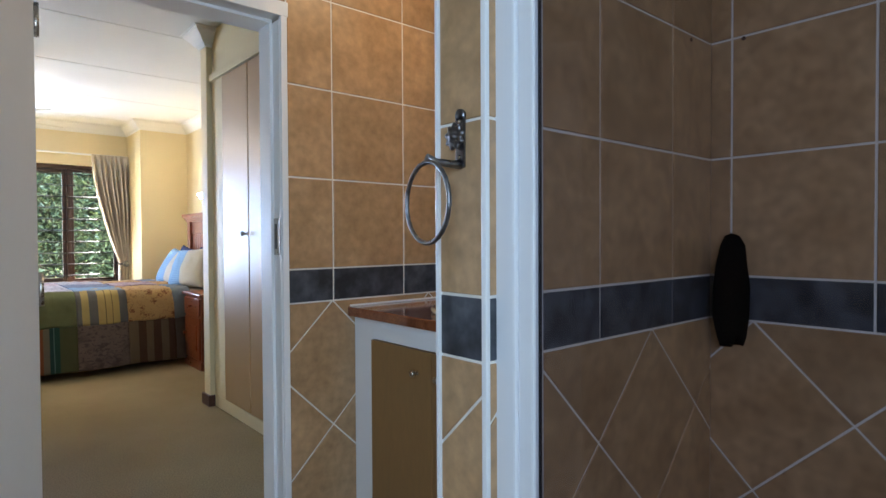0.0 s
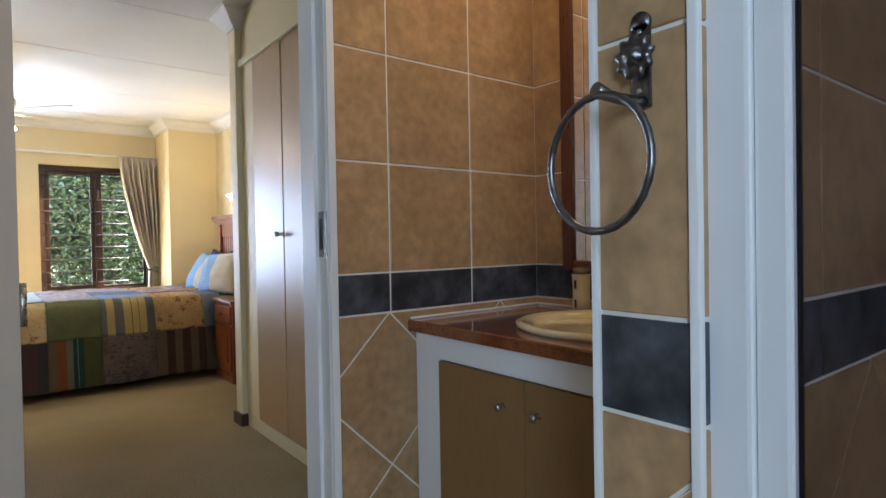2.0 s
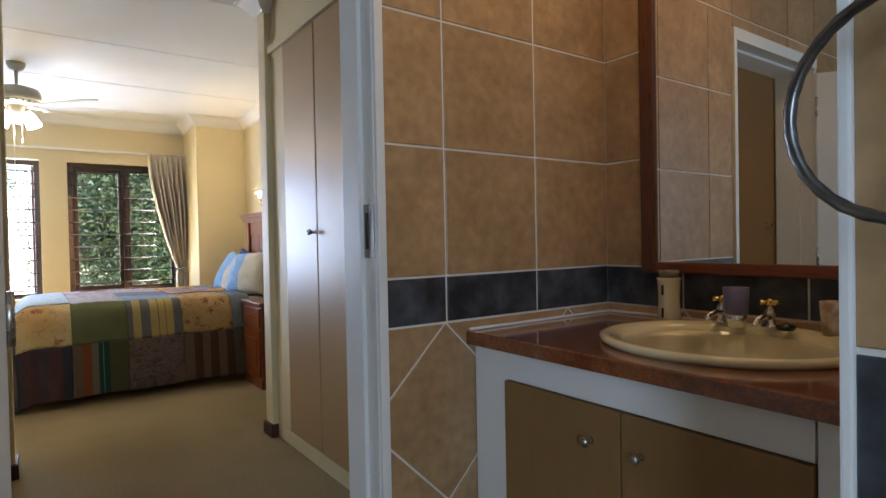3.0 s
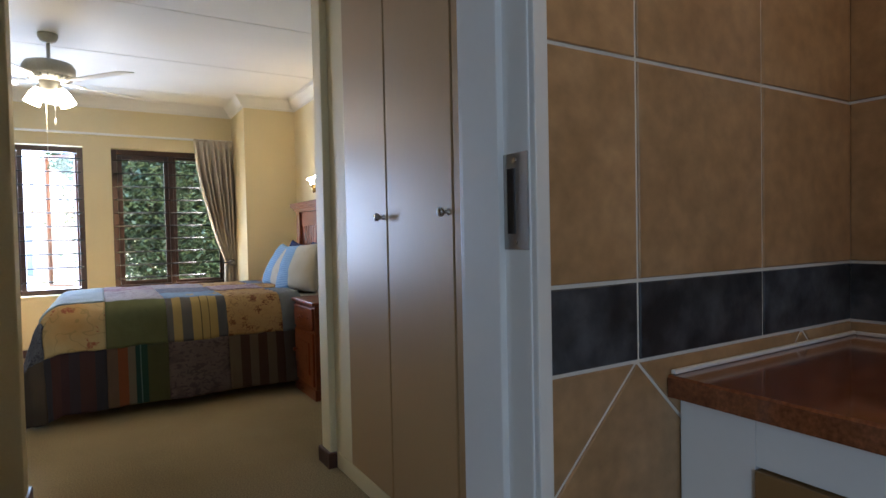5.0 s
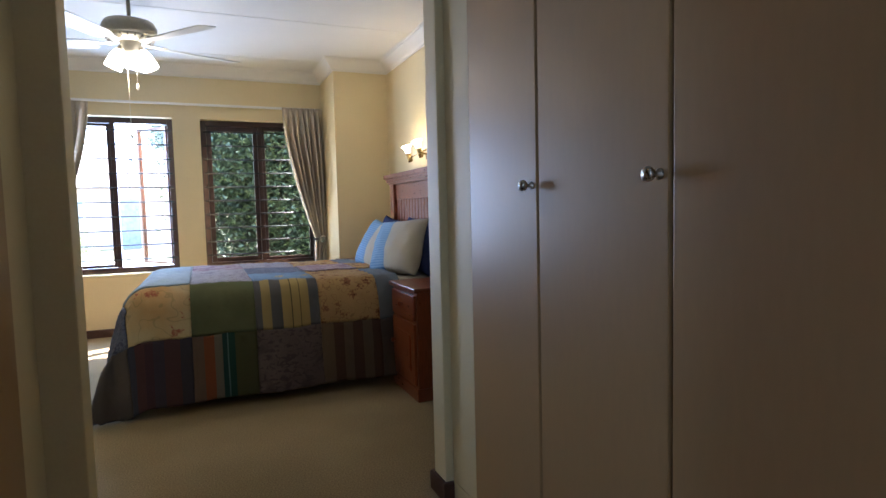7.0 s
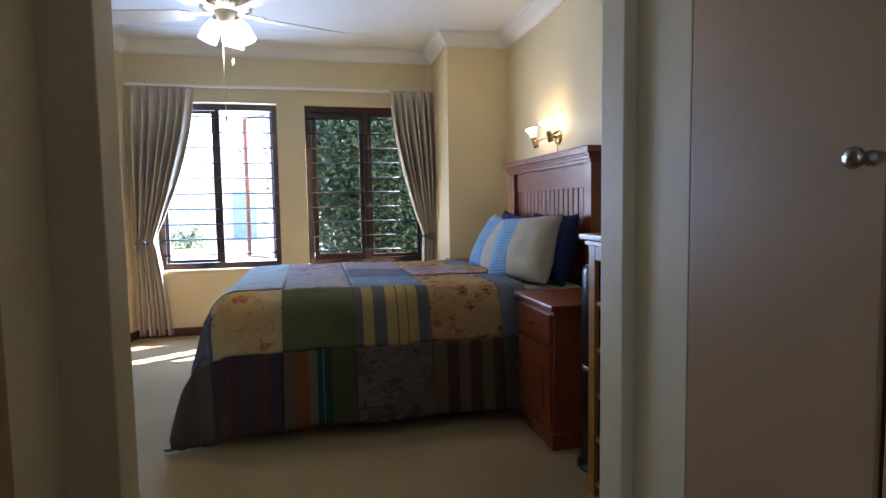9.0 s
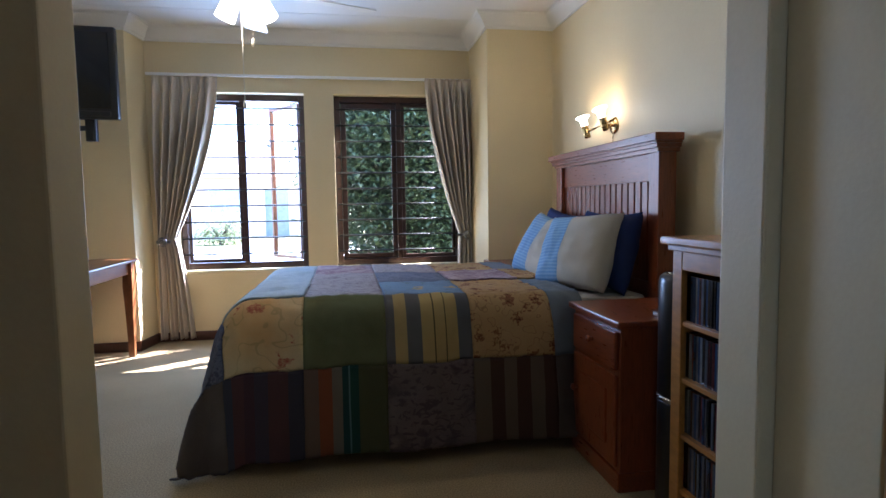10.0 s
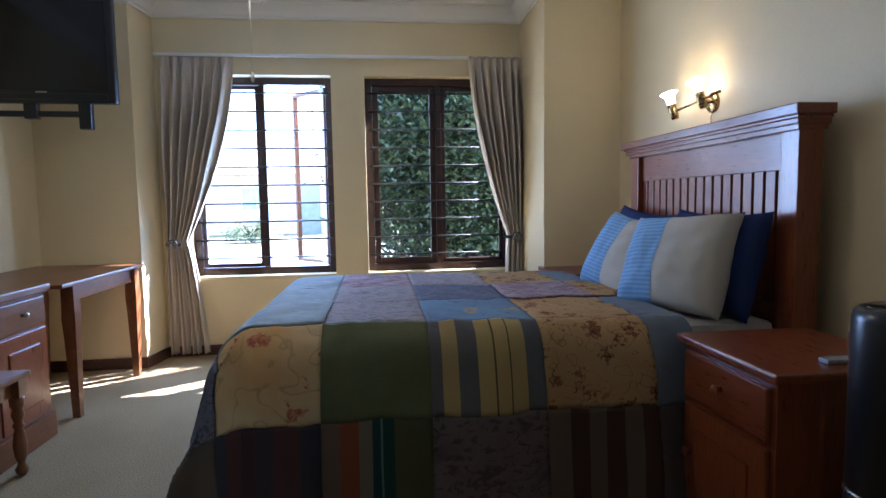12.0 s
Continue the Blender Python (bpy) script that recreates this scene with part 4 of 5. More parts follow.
def floral(name, ground, second, flowers, leafc, size=7.0, thresh=0.09):
    """Printed flowers: clustered blots with darker hearts and thin vine lines on a mottled ground."""
    m = cotton(name, ground, second, big=3.0)
    nt = m.node_tree
    b = nt.nodes["Principled BSDF"]
    L = nt.links.new
    src = [l.from_socket for l in nt.links if l.to_socket == b.inputs["Base Color"]][0]
    tc = nt.nodes.new("ShaderNodeTexCoord")
    warp = nt.nodes.new("ShaderNodeTexNoise")
    warp.inputs["Scale"].default_value = size * 4
    L(tc.outputs["Object"], warp.inputs["Vector"])
    mixv = nt.nodes.new("ShaderNodeMix")
    mixv.data_type, mixv.blend_type = "RGBA", "LINEAR_LIGHT"
    mixv.inputs["Factor"].default_value = 0.05
    L(tc.outputs["Object"], mixv.inputs[6])
    L(warp.outputs["Color"], mixv.inputs[7])
    vo = nt.nodes.new("ShaderNodeTexVoronoi")
    vo.inputs["Scale"].default_value = size
    L(mixv.outputs[2], vo.inputs["Vector"])
    out = src
    for lo, hi, col in ((thresh * 3.4, thresh * 3.0, flowers[0]), (thresh * 1.6, thresh * 1.3, flowers[1])):
        rg = nt.nodes.new("ShaderNodeMapRange")
        rg.inputs["From Min"].default_value, rg.inputs["From Max"].default_value = lo, hi
        rg.inputs["To Max"].default_value = 0.95
        L(vo.outputs["Distance"], rg.inputs["Value"])
        pick = nt.nodes.new("ShaderNodeMath")
        pick.operation, pick.inputs[1].default_value = "GREATER_THAN", 0.34
        L(vo.outputs["Color"], pick.inputs[0])
        petal = nt.nodes.new("ShaderNodeTexNoise")
        petal.inputs["Scale"].default_value, petal.inputs["Detail"].default_value = size * 11, 3.0
        L(tc.outputs["Object"], petal.inputs["Vector"])
        pr = nt.nodes.new("ShaderNodeMapRange")
        pr.inputs["From Min"].default_value, pr.inputs["From Max"].default_value, pr.inputs["To Min"].default_value = 0.36, 0.56, 0.45
        L(petal.outputs["Fac"], pr.inputs["Value"])
        both, all3 = nt.nodes.new("ShaderNodeMath"), nt.nodes.new("ShaderNodeMath")
        both.operation = all3.operation = "MULTIPLY"
        L(rg.outputs[0], both.inputs[0])
        L(pick.outputs[0], both.inputs[1])
        L(both.outputs[0], all3.inputs[0])
        L(pr.outputs[0], all3.inputs[1])
        mx = nt.nodes.new("ShaderNodeMix")
        mx.data_type = "RGBA"
        L(all3.outputs[0], mx.inputs[0])
        L(out, mx.inputs[6])
        mx.inputs[7].default_value = (*col, 1)
        out = mx.outputs[2]
    n = nt.nodes.new("ShaderNodeTexNoise")
    n.inputs["Scale"].default_value, n.inputs["Detail"].default_value = size * 1.3, 1.0
    L(tc.outputs["Object"], n.inputs["Vector"])
    sub = nt.nodes.new("ShaderNodeMath")
    sub.operation = "SUBTRACT"
    sub.inputs[1].default_value = 0.5
    ab = nt.nodes.new("ShaderNodeMath")
    ab.operation = "ABSOLUTE"
    L(n.outputs["Fac"], sub.inputs[0])
    L(sub.outputs[0], ab.inputs[0])
    rg = nt.nodes.new("ShaderNodeMapRange")
    rg.inputs["From Min"].default_value, rg.inputs["From Max"].default_value = 0.016, 0.006
    rg.inputs["To Max"].default_value = 0.42
    L(ab.outputs[0], rg.inputs["Value"])
    mx = nt.nodes.new("ShaderNodeMix")
    mx.data_type = "RGBA"
    L(rg.outputs[0], mx.inputs[0])
    L(out, mx.inputs[6])
    mx.inputs[7].default_value = (*leafc, 1)
    L(mx.outputs[2], b.inputs["Base Color"])
    return m


Q = {
    "rose": floral("rose_print", (0.50, 0.43, 0.27), (0.50, 0.29, 0.11), ((0.30, 0.08, 0.05), (0.13, 0.02, 0.02)), (0.20, 0.18, 0.08), 7.0, 0.125),
    "green": cotton("moss_green_cotton", (0.135, 0.15, 0.075), (0.105, 0.112, 0.055), big=3.5, vary=0.1),
    "bars": striped("grey_gold_stripe", [(0.10, (0.115, 0.112, 0.112)), (0.14, (0.36, 0.265, 0.115)), (0.17, (0.115, 0.112, 0.112)), (0.14, (0.37, 0.27, 0.11)), (0.014, (0.08, 0.07, 0.04)), (0.12, (0.37, 0.27, 0.11)), (0.014, (0.08, 0.07, 0.04)), (0.14, (0.37, 0.27, 0.11)), (0.162, (0.105, 0.108, 0.115))]),
    "vine": floral("vine_print", (0.40, 0.27, 0.125), (0.34, 0.20, 0.085), ((0.16, 0.055, 0.03), (0.07, 0.02, 0.014)), (0.085, 0.035, 0.018), 12.5, 0.12),
    "slate": cotton("slate_blue_cotton", (0.17, 0.20, 0.23), (0.13, 0.15, 0.18)),
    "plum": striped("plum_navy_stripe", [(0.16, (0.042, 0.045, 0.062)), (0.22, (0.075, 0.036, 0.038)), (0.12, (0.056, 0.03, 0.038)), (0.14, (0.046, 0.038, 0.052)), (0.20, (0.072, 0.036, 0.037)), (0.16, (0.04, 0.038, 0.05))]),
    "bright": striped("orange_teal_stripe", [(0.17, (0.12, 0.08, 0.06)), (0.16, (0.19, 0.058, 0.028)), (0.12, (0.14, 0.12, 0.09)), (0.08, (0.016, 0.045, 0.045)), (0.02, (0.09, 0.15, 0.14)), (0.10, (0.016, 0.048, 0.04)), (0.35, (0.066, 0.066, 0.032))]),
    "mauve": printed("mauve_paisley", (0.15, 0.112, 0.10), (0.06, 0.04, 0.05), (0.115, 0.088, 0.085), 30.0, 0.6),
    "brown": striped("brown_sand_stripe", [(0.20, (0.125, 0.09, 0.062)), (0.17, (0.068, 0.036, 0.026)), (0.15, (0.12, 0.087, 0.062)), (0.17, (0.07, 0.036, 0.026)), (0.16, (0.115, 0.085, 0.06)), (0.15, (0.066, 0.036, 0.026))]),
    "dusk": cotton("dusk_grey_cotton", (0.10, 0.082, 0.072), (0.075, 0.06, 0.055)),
    "sky": printed("pale_blue_cotton", (0.33, 0.40, 0.44), (0.25, 0.31, 0.36), (0.28, 0.35, 0.39), 50.0, 0.3),
    "script": printed("grey_script_print", (0.33, 0.30, 0.31), (0.15, 0.12, 0.15), (0.28, 0.26, 0.28), 44.0, 0.35),
    "blueflower": floral("blue_flower_print", (0.16, 0.25, 0.36), (0.13, 0.18, 0.27), ((0.42, 0.30, 0.13), (0.30, 0.30, 0.20)), (0.10, 0.14, 0.10), 6.0, 0.09),
    "lilac": printed("lilac_print", (0.36, 0.29, 0.30), (0.17, 0.09, 0.13), (0.25, 0.18, 0.21), 26.0, 0.8),
    "indigo": printed("indigo_weave", (0.115, 0.13, 0.19), (0.055, 0.06, 0.10), (0.16, 0.17, 0.22), 60.0, 0.4),
}
quilt = thing("patchwork_quilt", (0, 0, 0), "multicoloured patchwork quilt spread over the bed", "quilt")
AC = [0.0, 0.17, 0.565, 0.965, 1.335, 1.75, 2.22]
BR = [-0.765, -0.375, 0.03, 0.45, 0.91, 1.40, 1.78, 2.15]
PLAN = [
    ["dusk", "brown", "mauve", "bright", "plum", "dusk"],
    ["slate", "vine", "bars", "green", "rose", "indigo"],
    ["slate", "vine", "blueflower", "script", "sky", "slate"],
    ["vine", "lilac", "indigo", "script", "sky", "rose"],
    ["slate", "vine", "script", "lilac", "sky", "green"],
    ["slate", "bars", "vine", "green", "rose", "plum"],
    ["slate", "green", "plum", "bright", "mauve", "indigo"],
]
for j in range(7):
    for i in range(6):
        a0, a1, b0, b1 = AC[i], AC[i + 1], BR[j], BR[j + 1]
        bm = bmesh.new()
        nu, nv = 24, 22
        vs = []
        across = []
        for q in range(nv + 1):
            for p in range(nu + 1):
                a, b = a0 + (a1 - a0) * p / nu, b0 + (b1 - b0) * q / nv
                seam = min(p, nu - p, q, nv - q)
                pt = drape(a, b)
                pt.z += 0.0018 * min(1, seam / 2) - 0.001
                vs.append(bm.verts.new(pt))
                across.append(1 - p / nu)
        for q in range(nv):
            for p in range(nu):
                k = q * (nu + 1) + p
                f = bm.faces.new((vs[k], vs[k + 1], vs[k + nu + 2], vs[k + nu + 1]))
                f.smooth = True
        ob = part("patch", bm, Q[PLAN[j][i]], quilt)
        att = ob.data.attributes.new("across", "FLOAT", "POINT")
        att.data.foreach_set("value", across)
        so = ob.modifiers.new("wadding", "SOLIDIFY")
        so.thickness, so.offset = 0.008, -1


def cushion(name, w, h, d, m, material, label, band=None):
    c = thing(name, (0, 0, 0), label, "pillow", "pillows on the bed")
    c.matrix_basis = m

    def shell(u0, u1, lift=0.0):
        bm = bmesh.new()
        n = 30
        for s in (1, -1):
            vs = {}
            for i in range(n + 1):
                for j in range(n + 1):
                    u, v = u0 + (u1 - u0) * i / n, -1 + 2 * j / n
                    k = (max(0, 1 - u * u) * max(0, 1 - v * v)) ** 0.40
                    pin = 1 - 0.09 * (1 - v * v) * (abs(u) ** 5)
                    pinv = 1 - 0.11 * (1 - u * u) * (abs(v) ** 5)
                    wr = (0.010 * noise.noise(Vector((u * 2.2, v * 2.2, s * 3 + w * 9))) + 0.005 * noise.noise(Vector((u * 7, v * 5, s * 3 + w * 5)))) * min(1, k * 1.5)
                    vs[i, j] = bm.verts.new((s * (d / 2 * k + wr + lift), u * w / 2 * pin, v * h / 2 * pinv))
            for i in range(n):
                for j in range(n):
                    f = bm.faces.new((vs[i, j], vs[i + 1, j], vs[i + 1, j + 1], vs[i, j + 1]))
                    f.smooth = True
        bmesh.ops.remove_doubles(bm, verts=bm.verts, dist=0.0005)
        return bm

    part("cover", shell(-1, 1), material, c)
    if band:
        part("woven_band", shell(*band, lift=0.002), BLUEWEAVE, c, "blue woven band")
    return c


def lean(x, y, z, tilt, turn=0.0, roll=0.0):
    return Matrix.Translation((x, y, z)) @ Matrix.Rotation(radians(turn), 4, "Z") @ Matrix.Rotation(radians(tilt), 4, "Y") @ Matrix.Rotation(radians(roll), 4, "X")


cushion("pillow", 0.68, 0.44, 0.17, lean(2.38, 6.62, 0.905, 13, 0), NAVY, "navy cotton pillow leaning on the headboard")
cushion("pillow", 0.68, 0.44, 0.17, lean(2.38, 7.29, 0.90, 13, 0, 4), NAVY, "navy cotton pillow leaning on the headboard")
cushion("cushion", 0.53, 0.45, 0.23, lean(2.20, 6.575, 0.895, 24, 20, -4), OATLINEN, "linen cushion with a pale blue woven band", (0.05, 0.88))
cushion("cushion", 0.49, 0.43, 0.21, lean(2.19, 7.05, 0.885, 27, 16, 9), OATLINEN, "linen cushion with a pale blue woven band", (0.0, 0.86))

# ---- bedside cabinets ----


def bedside(at, label):
    c = thing("bedside_cabinet", at, label, "bedside cabinet", "bedside cabinets")
    part("top", boxes((-0.025, 0.47, -0.255, 0.255, 0.645, 0.672), bevel=0.008), PINE_H, c)
    part("body", boxes((0.0, 0.45, -0.23, 0.23, 0.07, 0.645), bevel=0.003), PINE, c)
    part("plinth", boxes((-0.012, 0.455, -0.24, 0.24, 0.0, 0.075), bevel=0.004), PINE_H, c)
    d = part("drawer", boxes((-0.018, 0.0, -0.21, 0.21, 0.475, 0.625), bevel=0.006), PINE_H, c)
    knob = [(0.010, 0), (0.007, 0.008), (0.015, 0.018), (0.015, 0.024), (0.008, 0.03), (0, 0.031)]
    part("knob", lathe(bmesh.new(), knob, Matrix.Translation((-0.018, 0, 0.555)) @ Matrix.Rotation(radians(-90), 4, "Y"), 16), PINE, d)
    bm = boxes((-0.016, 0.0, -0.21, 0.21, 0.09, 0.455), bevel=0.006)
    box(bm, -0.022, -0.012, -0.14, 0.14, 0.16, 0.385, 0.008)
    d = part("door", bm, PINE, c)
    part("knob", lathe(bmesh.new(), knob, Matrix.Translation((-0.016, 0.165, 0.30)) @ Matrix.Rotation(radians(-90), 4, "Y"), 16), PINE, d)
    return c


near_c = bedside((2.01, 5.91, 0), "red-stained pine bedside cabinet with drawer and door")
near_c.scale = (1, 1, 1.045)
copy_thing(near_c, pose(2.10, 8.00, 0))["label"] = "red-stained pine bedside cabinet on the window side of the bed"
boxx = thing("wooden_box", (2.42, 5.80, 0.7025), "small red wooden box on the bedside cabinet", "box")
part("box", boxes((-0.06, 0.05, -0.05, 0.05, 0, 0.06), bevel=0.004), PINE_H, boxx)
rem = thing("remote_control", (2.26, 5.74, 0.7025), "slim grey remote control on the bedside cabinet", "remote control")
part("body", boxes((-0.07, 0.07, -0.02, 0.02, 0, 0.014), bevel=0.004), mat("grey_plastic", (0.35, 0.35, 0.35), 0.4), rem)

# ---- tower speaker ----
spk = thing("tower_speaker", (2.165, 5.47, 0), "slim black tower speaker with a silver band", "speaker")
bm = lathe(bmesh.new(), [(0.10, 0.02), (0.105, 0.03), (0.105, 0.44), (0.10, 0.45)], None, 32)
part("lower_body", bm, BLACK, spk)
part("upper_body", lathe(bmesh.new(), [(0.10, 0.462), (0.105, 0.47), (0.105, 0.88), (0.10, 0.9), (0.088, 0.91)], None, 32), BLACK, spk)
part("band", lathe(bmesh.new(), [(0.103, 0.448), (0.107, 0.452), (0.107, 0.462), (0.103, 0.466)], None, 32), STEEL, spk, "silver trim band")
part("cap", lathe(bmesh.new(), [(0.088, 0.905), (0.075, 0.915), (0.0, 0.917)], None, 32), SCREEN, spk, "glossy black cap")
part("foot", lathe(bmesh.new(), [(0.125, 0), (0.125, 0.014), (0.09, 0.022)], None, 32), BLACK, spk)

# ---- disc rack ----
rack = thing("disc_rack", (1.985, 4.985, 0), "honey pine disc rack filled with plastic disc cases", "disc rack")
RW = 0.30
part("top", boxes((-0.03, 0.27, -RW - 0.03, RW + 0.03, 1.033, 1.058), bevel=0.006), ORANGE, rack)
part("cornice_strip", boxes((-0.012, 0.255, -RW - 0.012, RW + 0.012, 1.014, 1.0335), bevel=0.003), ORANGE, rack)
part("frame_rail", boxes((0, 0.02, -RW + 0.05, RW - 0.05, 0.955, 1.014), bevel=0.003), ORANGE, rack)
for y in (-RW, RW - 0.05):
    part("frame_stile", boxes((-0.001, 0.02, y, y + 0.05, 0.0, 1.014), bevel=0.003), ORANGE, rack)
for y in (-RW + 0.002, RW - 0.018):
    part("side_panel", boxes((0.02, 0.25, y, y + 0.016, 0.0, 1.014), bevel=0.002), ORANGE, rack)
part("back_panel", boxes((0.245, 0.251, -RW + 0.018, RW - 0.018, 0.02, 1.012)), ORANGE, rack)
levels = [0.06, 0.243, 0.426, 0.609, 0.792]
for z in levels:
    part("shelf", boxes((0.006, 0.245, -RW + 0.018, RW - 0.018, z - 0.016, z), bevel=0.002), ORANGE, rack)
CASES = [mat("disc_case_%s" % nm, c, 0.16, vary=0.15, grain=30, bump=0.0, big=14, coat=0.5, obj_rand=0.25) for nm, c in (("blue", (0.03, 0.06, 0.13)), ("black", (0.015, 0.016, 0.02)), ("grey", (0.10, 0.115, 0.14)), ("red", (0.10, 0.03, 0.03)), ("slate", (0.07, 0.10, 0.14)), ("white", (0.15, 0.17, 0.20)))]
rng = random.Random(4)
for z in levels:
    y = -RW + 0.022
    while y < RW - 0.034:
        w = 0.0103
        dz = rng.uniform(0, 0.002)
        cs = thing("disc_case", (1.985 + 0.022 + rng.uniform(0, 0.006), 4.985 + y + w / 2, z), "thin plastic disc case standing on edge", "disc case", "disc cases in the rack")
        part("case", boxes((0, 0.142, -w / 2 + 0.0004, w / 2 - 0.0004, 0, 0.143 + dz)), rng.choice(CASES + [CASES[1], CASES[0]]), cs)
        y += w + (0.0 if rng.random() < 0.93 else rng.uniform(0.006, 0.02))

# ---- wall lamp ----
wl = thing("wall_lamp", (RIGHT, 7.07, 1.655), "brass two-arm wall spotlight with lit bulbs", "wall lamp")
part("wall_plate", lathe(bmesh.new(), [(0.052, 0), (0.052, 0.010), (0.046, 0.016), (0.0, 0.020)], Matrix.Rotation(radians(-90), 4, "Y"), 28), BRASS, wl)
part("stem", tube(bmesh.new(), [(-0.015, -0.02, 0), (-0.09, -0.02, 0.004)], 0.009), BRASS, wl)
part("cross_arm", tube(bmesh.new(), [(-0.094, -0.20, 0.018), (-0.094, -0.02, 0.004), (-0.094, 0.215, -0.012)], [0.008, 0.007, 0.007], 12), BRASS, wl)
part("pull_cord", tube(bmesh.new(), [(-0.012, 0.0, -0.045), (-0.014, 0.0, -0.13)], 0.0025, 8), BRASS, wl)
for y, z, tip in ((-0.055, 0.006, 16), (0.215, -0.010, 12)):
    lampm = Matrix.Translation((-0.10, y, z)) @ Matrix.Rotation(radians(-10), 4, "Y") @ Matrix.Rotation(radians(-tip), 4, "X")
    h = part("lamp_holder", lathe(bmesh.new(), [(0.0, -0.046), (0.016, -0.045), (0.021, -0.038), (0.0225, 0.0), (0.0235, 0.036), (0.019, 0.038), (0.0, 0.038)], lampm, 22), BRASS, wl)
    part("bulb", lathe(bmesh.new(), [(0.012, 0.036), (0.018, 0.058), (0.020, 0.075), (0.016, 0.088), (0.0, 0.094)], lampm, 20), BULB, h, "lit clear bulb")
    part("glass_flare", lathe(bmesh.new(), [(0.021, 0.037), (0.023, 0.065), (0.030, 0.088), (0.046, 0.100), (0.047, 0.102), (0.030, 0.091), (0.021, 0.066), (0.019, 0.039)], lampm, 28), FLARE, h, "lit flared glass shade")

# ---- ceiling fan ----
FX, FY = 0.450, 6.88
fan = thing("ceiling_fan", (FX, FY, CEILING), "beige five-blade ceiling fan with lit glass shades", "ceiling fan")
part("canopy", lathe(bmesh.new(), [(0.065, 0), (0.065, -0.02), (0.05, -0.05), (0.022, -0.065)], None, 28), FANMOTOR, fan)
part("down_rod", tube(bmesh.new(), [(0, 0, -0.06), (0, 0, -0.20)], 0.013, 12), FANMOTOR, fan)
part("motor_housing", lathe(bmesh.new(), [(0.03, -0.185), (0.085, -0.195), (0.15, -0.215), (0.168, -0.245), (0.168, -0.285), (0.15, -0.31)], None, 40), FANMOTOR, fan)
part("vent_ring", lathe(bmesh.new(), [(0.15, -0.31), (0.13, -0.325), (0.10, -0.34), (0.07, -0.345)], None, 40), FANWHITE, fan)
for k in range(20):
    a = 2 * math.pi * k / 20
    part("vent_rib", boxes((0.10, 0.148, -0.004, 0.004, -0.333, -0.316), bevel=0.001), FANMOTOR, fan).rotation_euler = (0, 0, a)
part("light_hub", lathe(bmesh.new(), [(0.07, -0.345), (0.06, -0.37), (0.055, -0.405), (0.04, -0.425), (0.0, -0.43)], None, 28), FANMOTOR, fan)
for k in range(5):
    a = radians(22 + 72 * k)
    arm = part("blade_iron", boxes((0.10, 0.24, -0.02, 0.02, -0.352, -0.345), bevel=0.002), FANWHITE, fan)
    arm.rotation_euler = (0, 0, a)
    bm = bmesh.new()
    rows = [(0.21, 0.045), (0.26, 0.060), (0.5, 0.070), (0.71, 0.075), (0.735, 0.070), (0.742, 0.055)]
    up = [bm.verts.new((r, w, 0.003)) for r, w in rows] + [bm.verts.new((r, -w, 0.003)) for r, w in rows[::-1]]
    dn = [bm.verts.new((v.co.x, v.co.y, -0.003)) for v in up]
    bm.faces.new(up), bm.faces.new(dn[::-1])
    for i in range(len(up)):
        bm.faces.new((up[i], dn[i], dn[(i + 1) % len(up)], up[(i + 1) % len(up)]))
    bl = part("blade", bm, FANWHITE, fan)
    bl.matrix_basis = Matrix.Translation((0, 0, -0.358)) @ Matrix.Rotation(a, 4, "Z") @ Matrix.Rotation(radians(11), 4, "X")
for k in range(2):
    a = radians(-6 + 180 * k)
    m = Matrix.Translation((0.062 * math.cos(a), 0.062 * math.sin(a), -0.395)) @ Matrix.Rotation(a, 4, "Z") @ Matrix.Rotation(radians(180 - 24), 4, "Y")
    sh = part("glass_shade", lathe(bmesh.new(), [(0.022, 0.0), (0.034, 0.02), (0.047, 0.055), (0.051, 0.095), (0.055, 0.132), (0.051, 0.132), (0.046, 0.095), (0.042, 0.06), (0.0, 0.03)], m, 24), SHADE, fan, "lit frosted glass shade")
    part("lamp_cup", lathe(bmesh.new(), [(0.0, -0.03), (0.02, -0.025), (0.026, 0.01), (0.022, 0.014)], m, 18), FANMOTOR, fan)
for dx, ln in ((0.03, 0.22), (-0.025, 0.55)):
    part("pull_chain", tube(bmesh.new(), [(dx, 0, -0.40), (dx, 0.004, -0.40 - ln)], 0.0018, 6), FANWHITE, fan)
    part("chain_bob", lathe(bmesh.new(), [(0.0, 0), (0.007, 0.008), (0.009, 0.025), (0.004, 0.045), (0.0, 0.048)], Matrix.Translation((dx, 0.004, -0.44 - ln)), 12), FANWHITE, fan)
lamp("fan_light", "SPOT", Matrix.Translation((FX, FY, CEILING - 0.56)), 0.60, (1.0, 0.81, 0.54), radius=0.09, cone=165)
lamp("fan_bulb_glow", "POINT", Matrix.Translation((FX, FY - 0.02, CEILING - 0.50)), 0.16, (1.0, 0.88, 0.68), radius=0.05)
lamp("wall_lamp_light", "POINT", Matrix.Translation((RIGHT - 0.12, 7.10, 1.775)), 0.07, (1.0, 0.72, 0.38), radius=0.03)

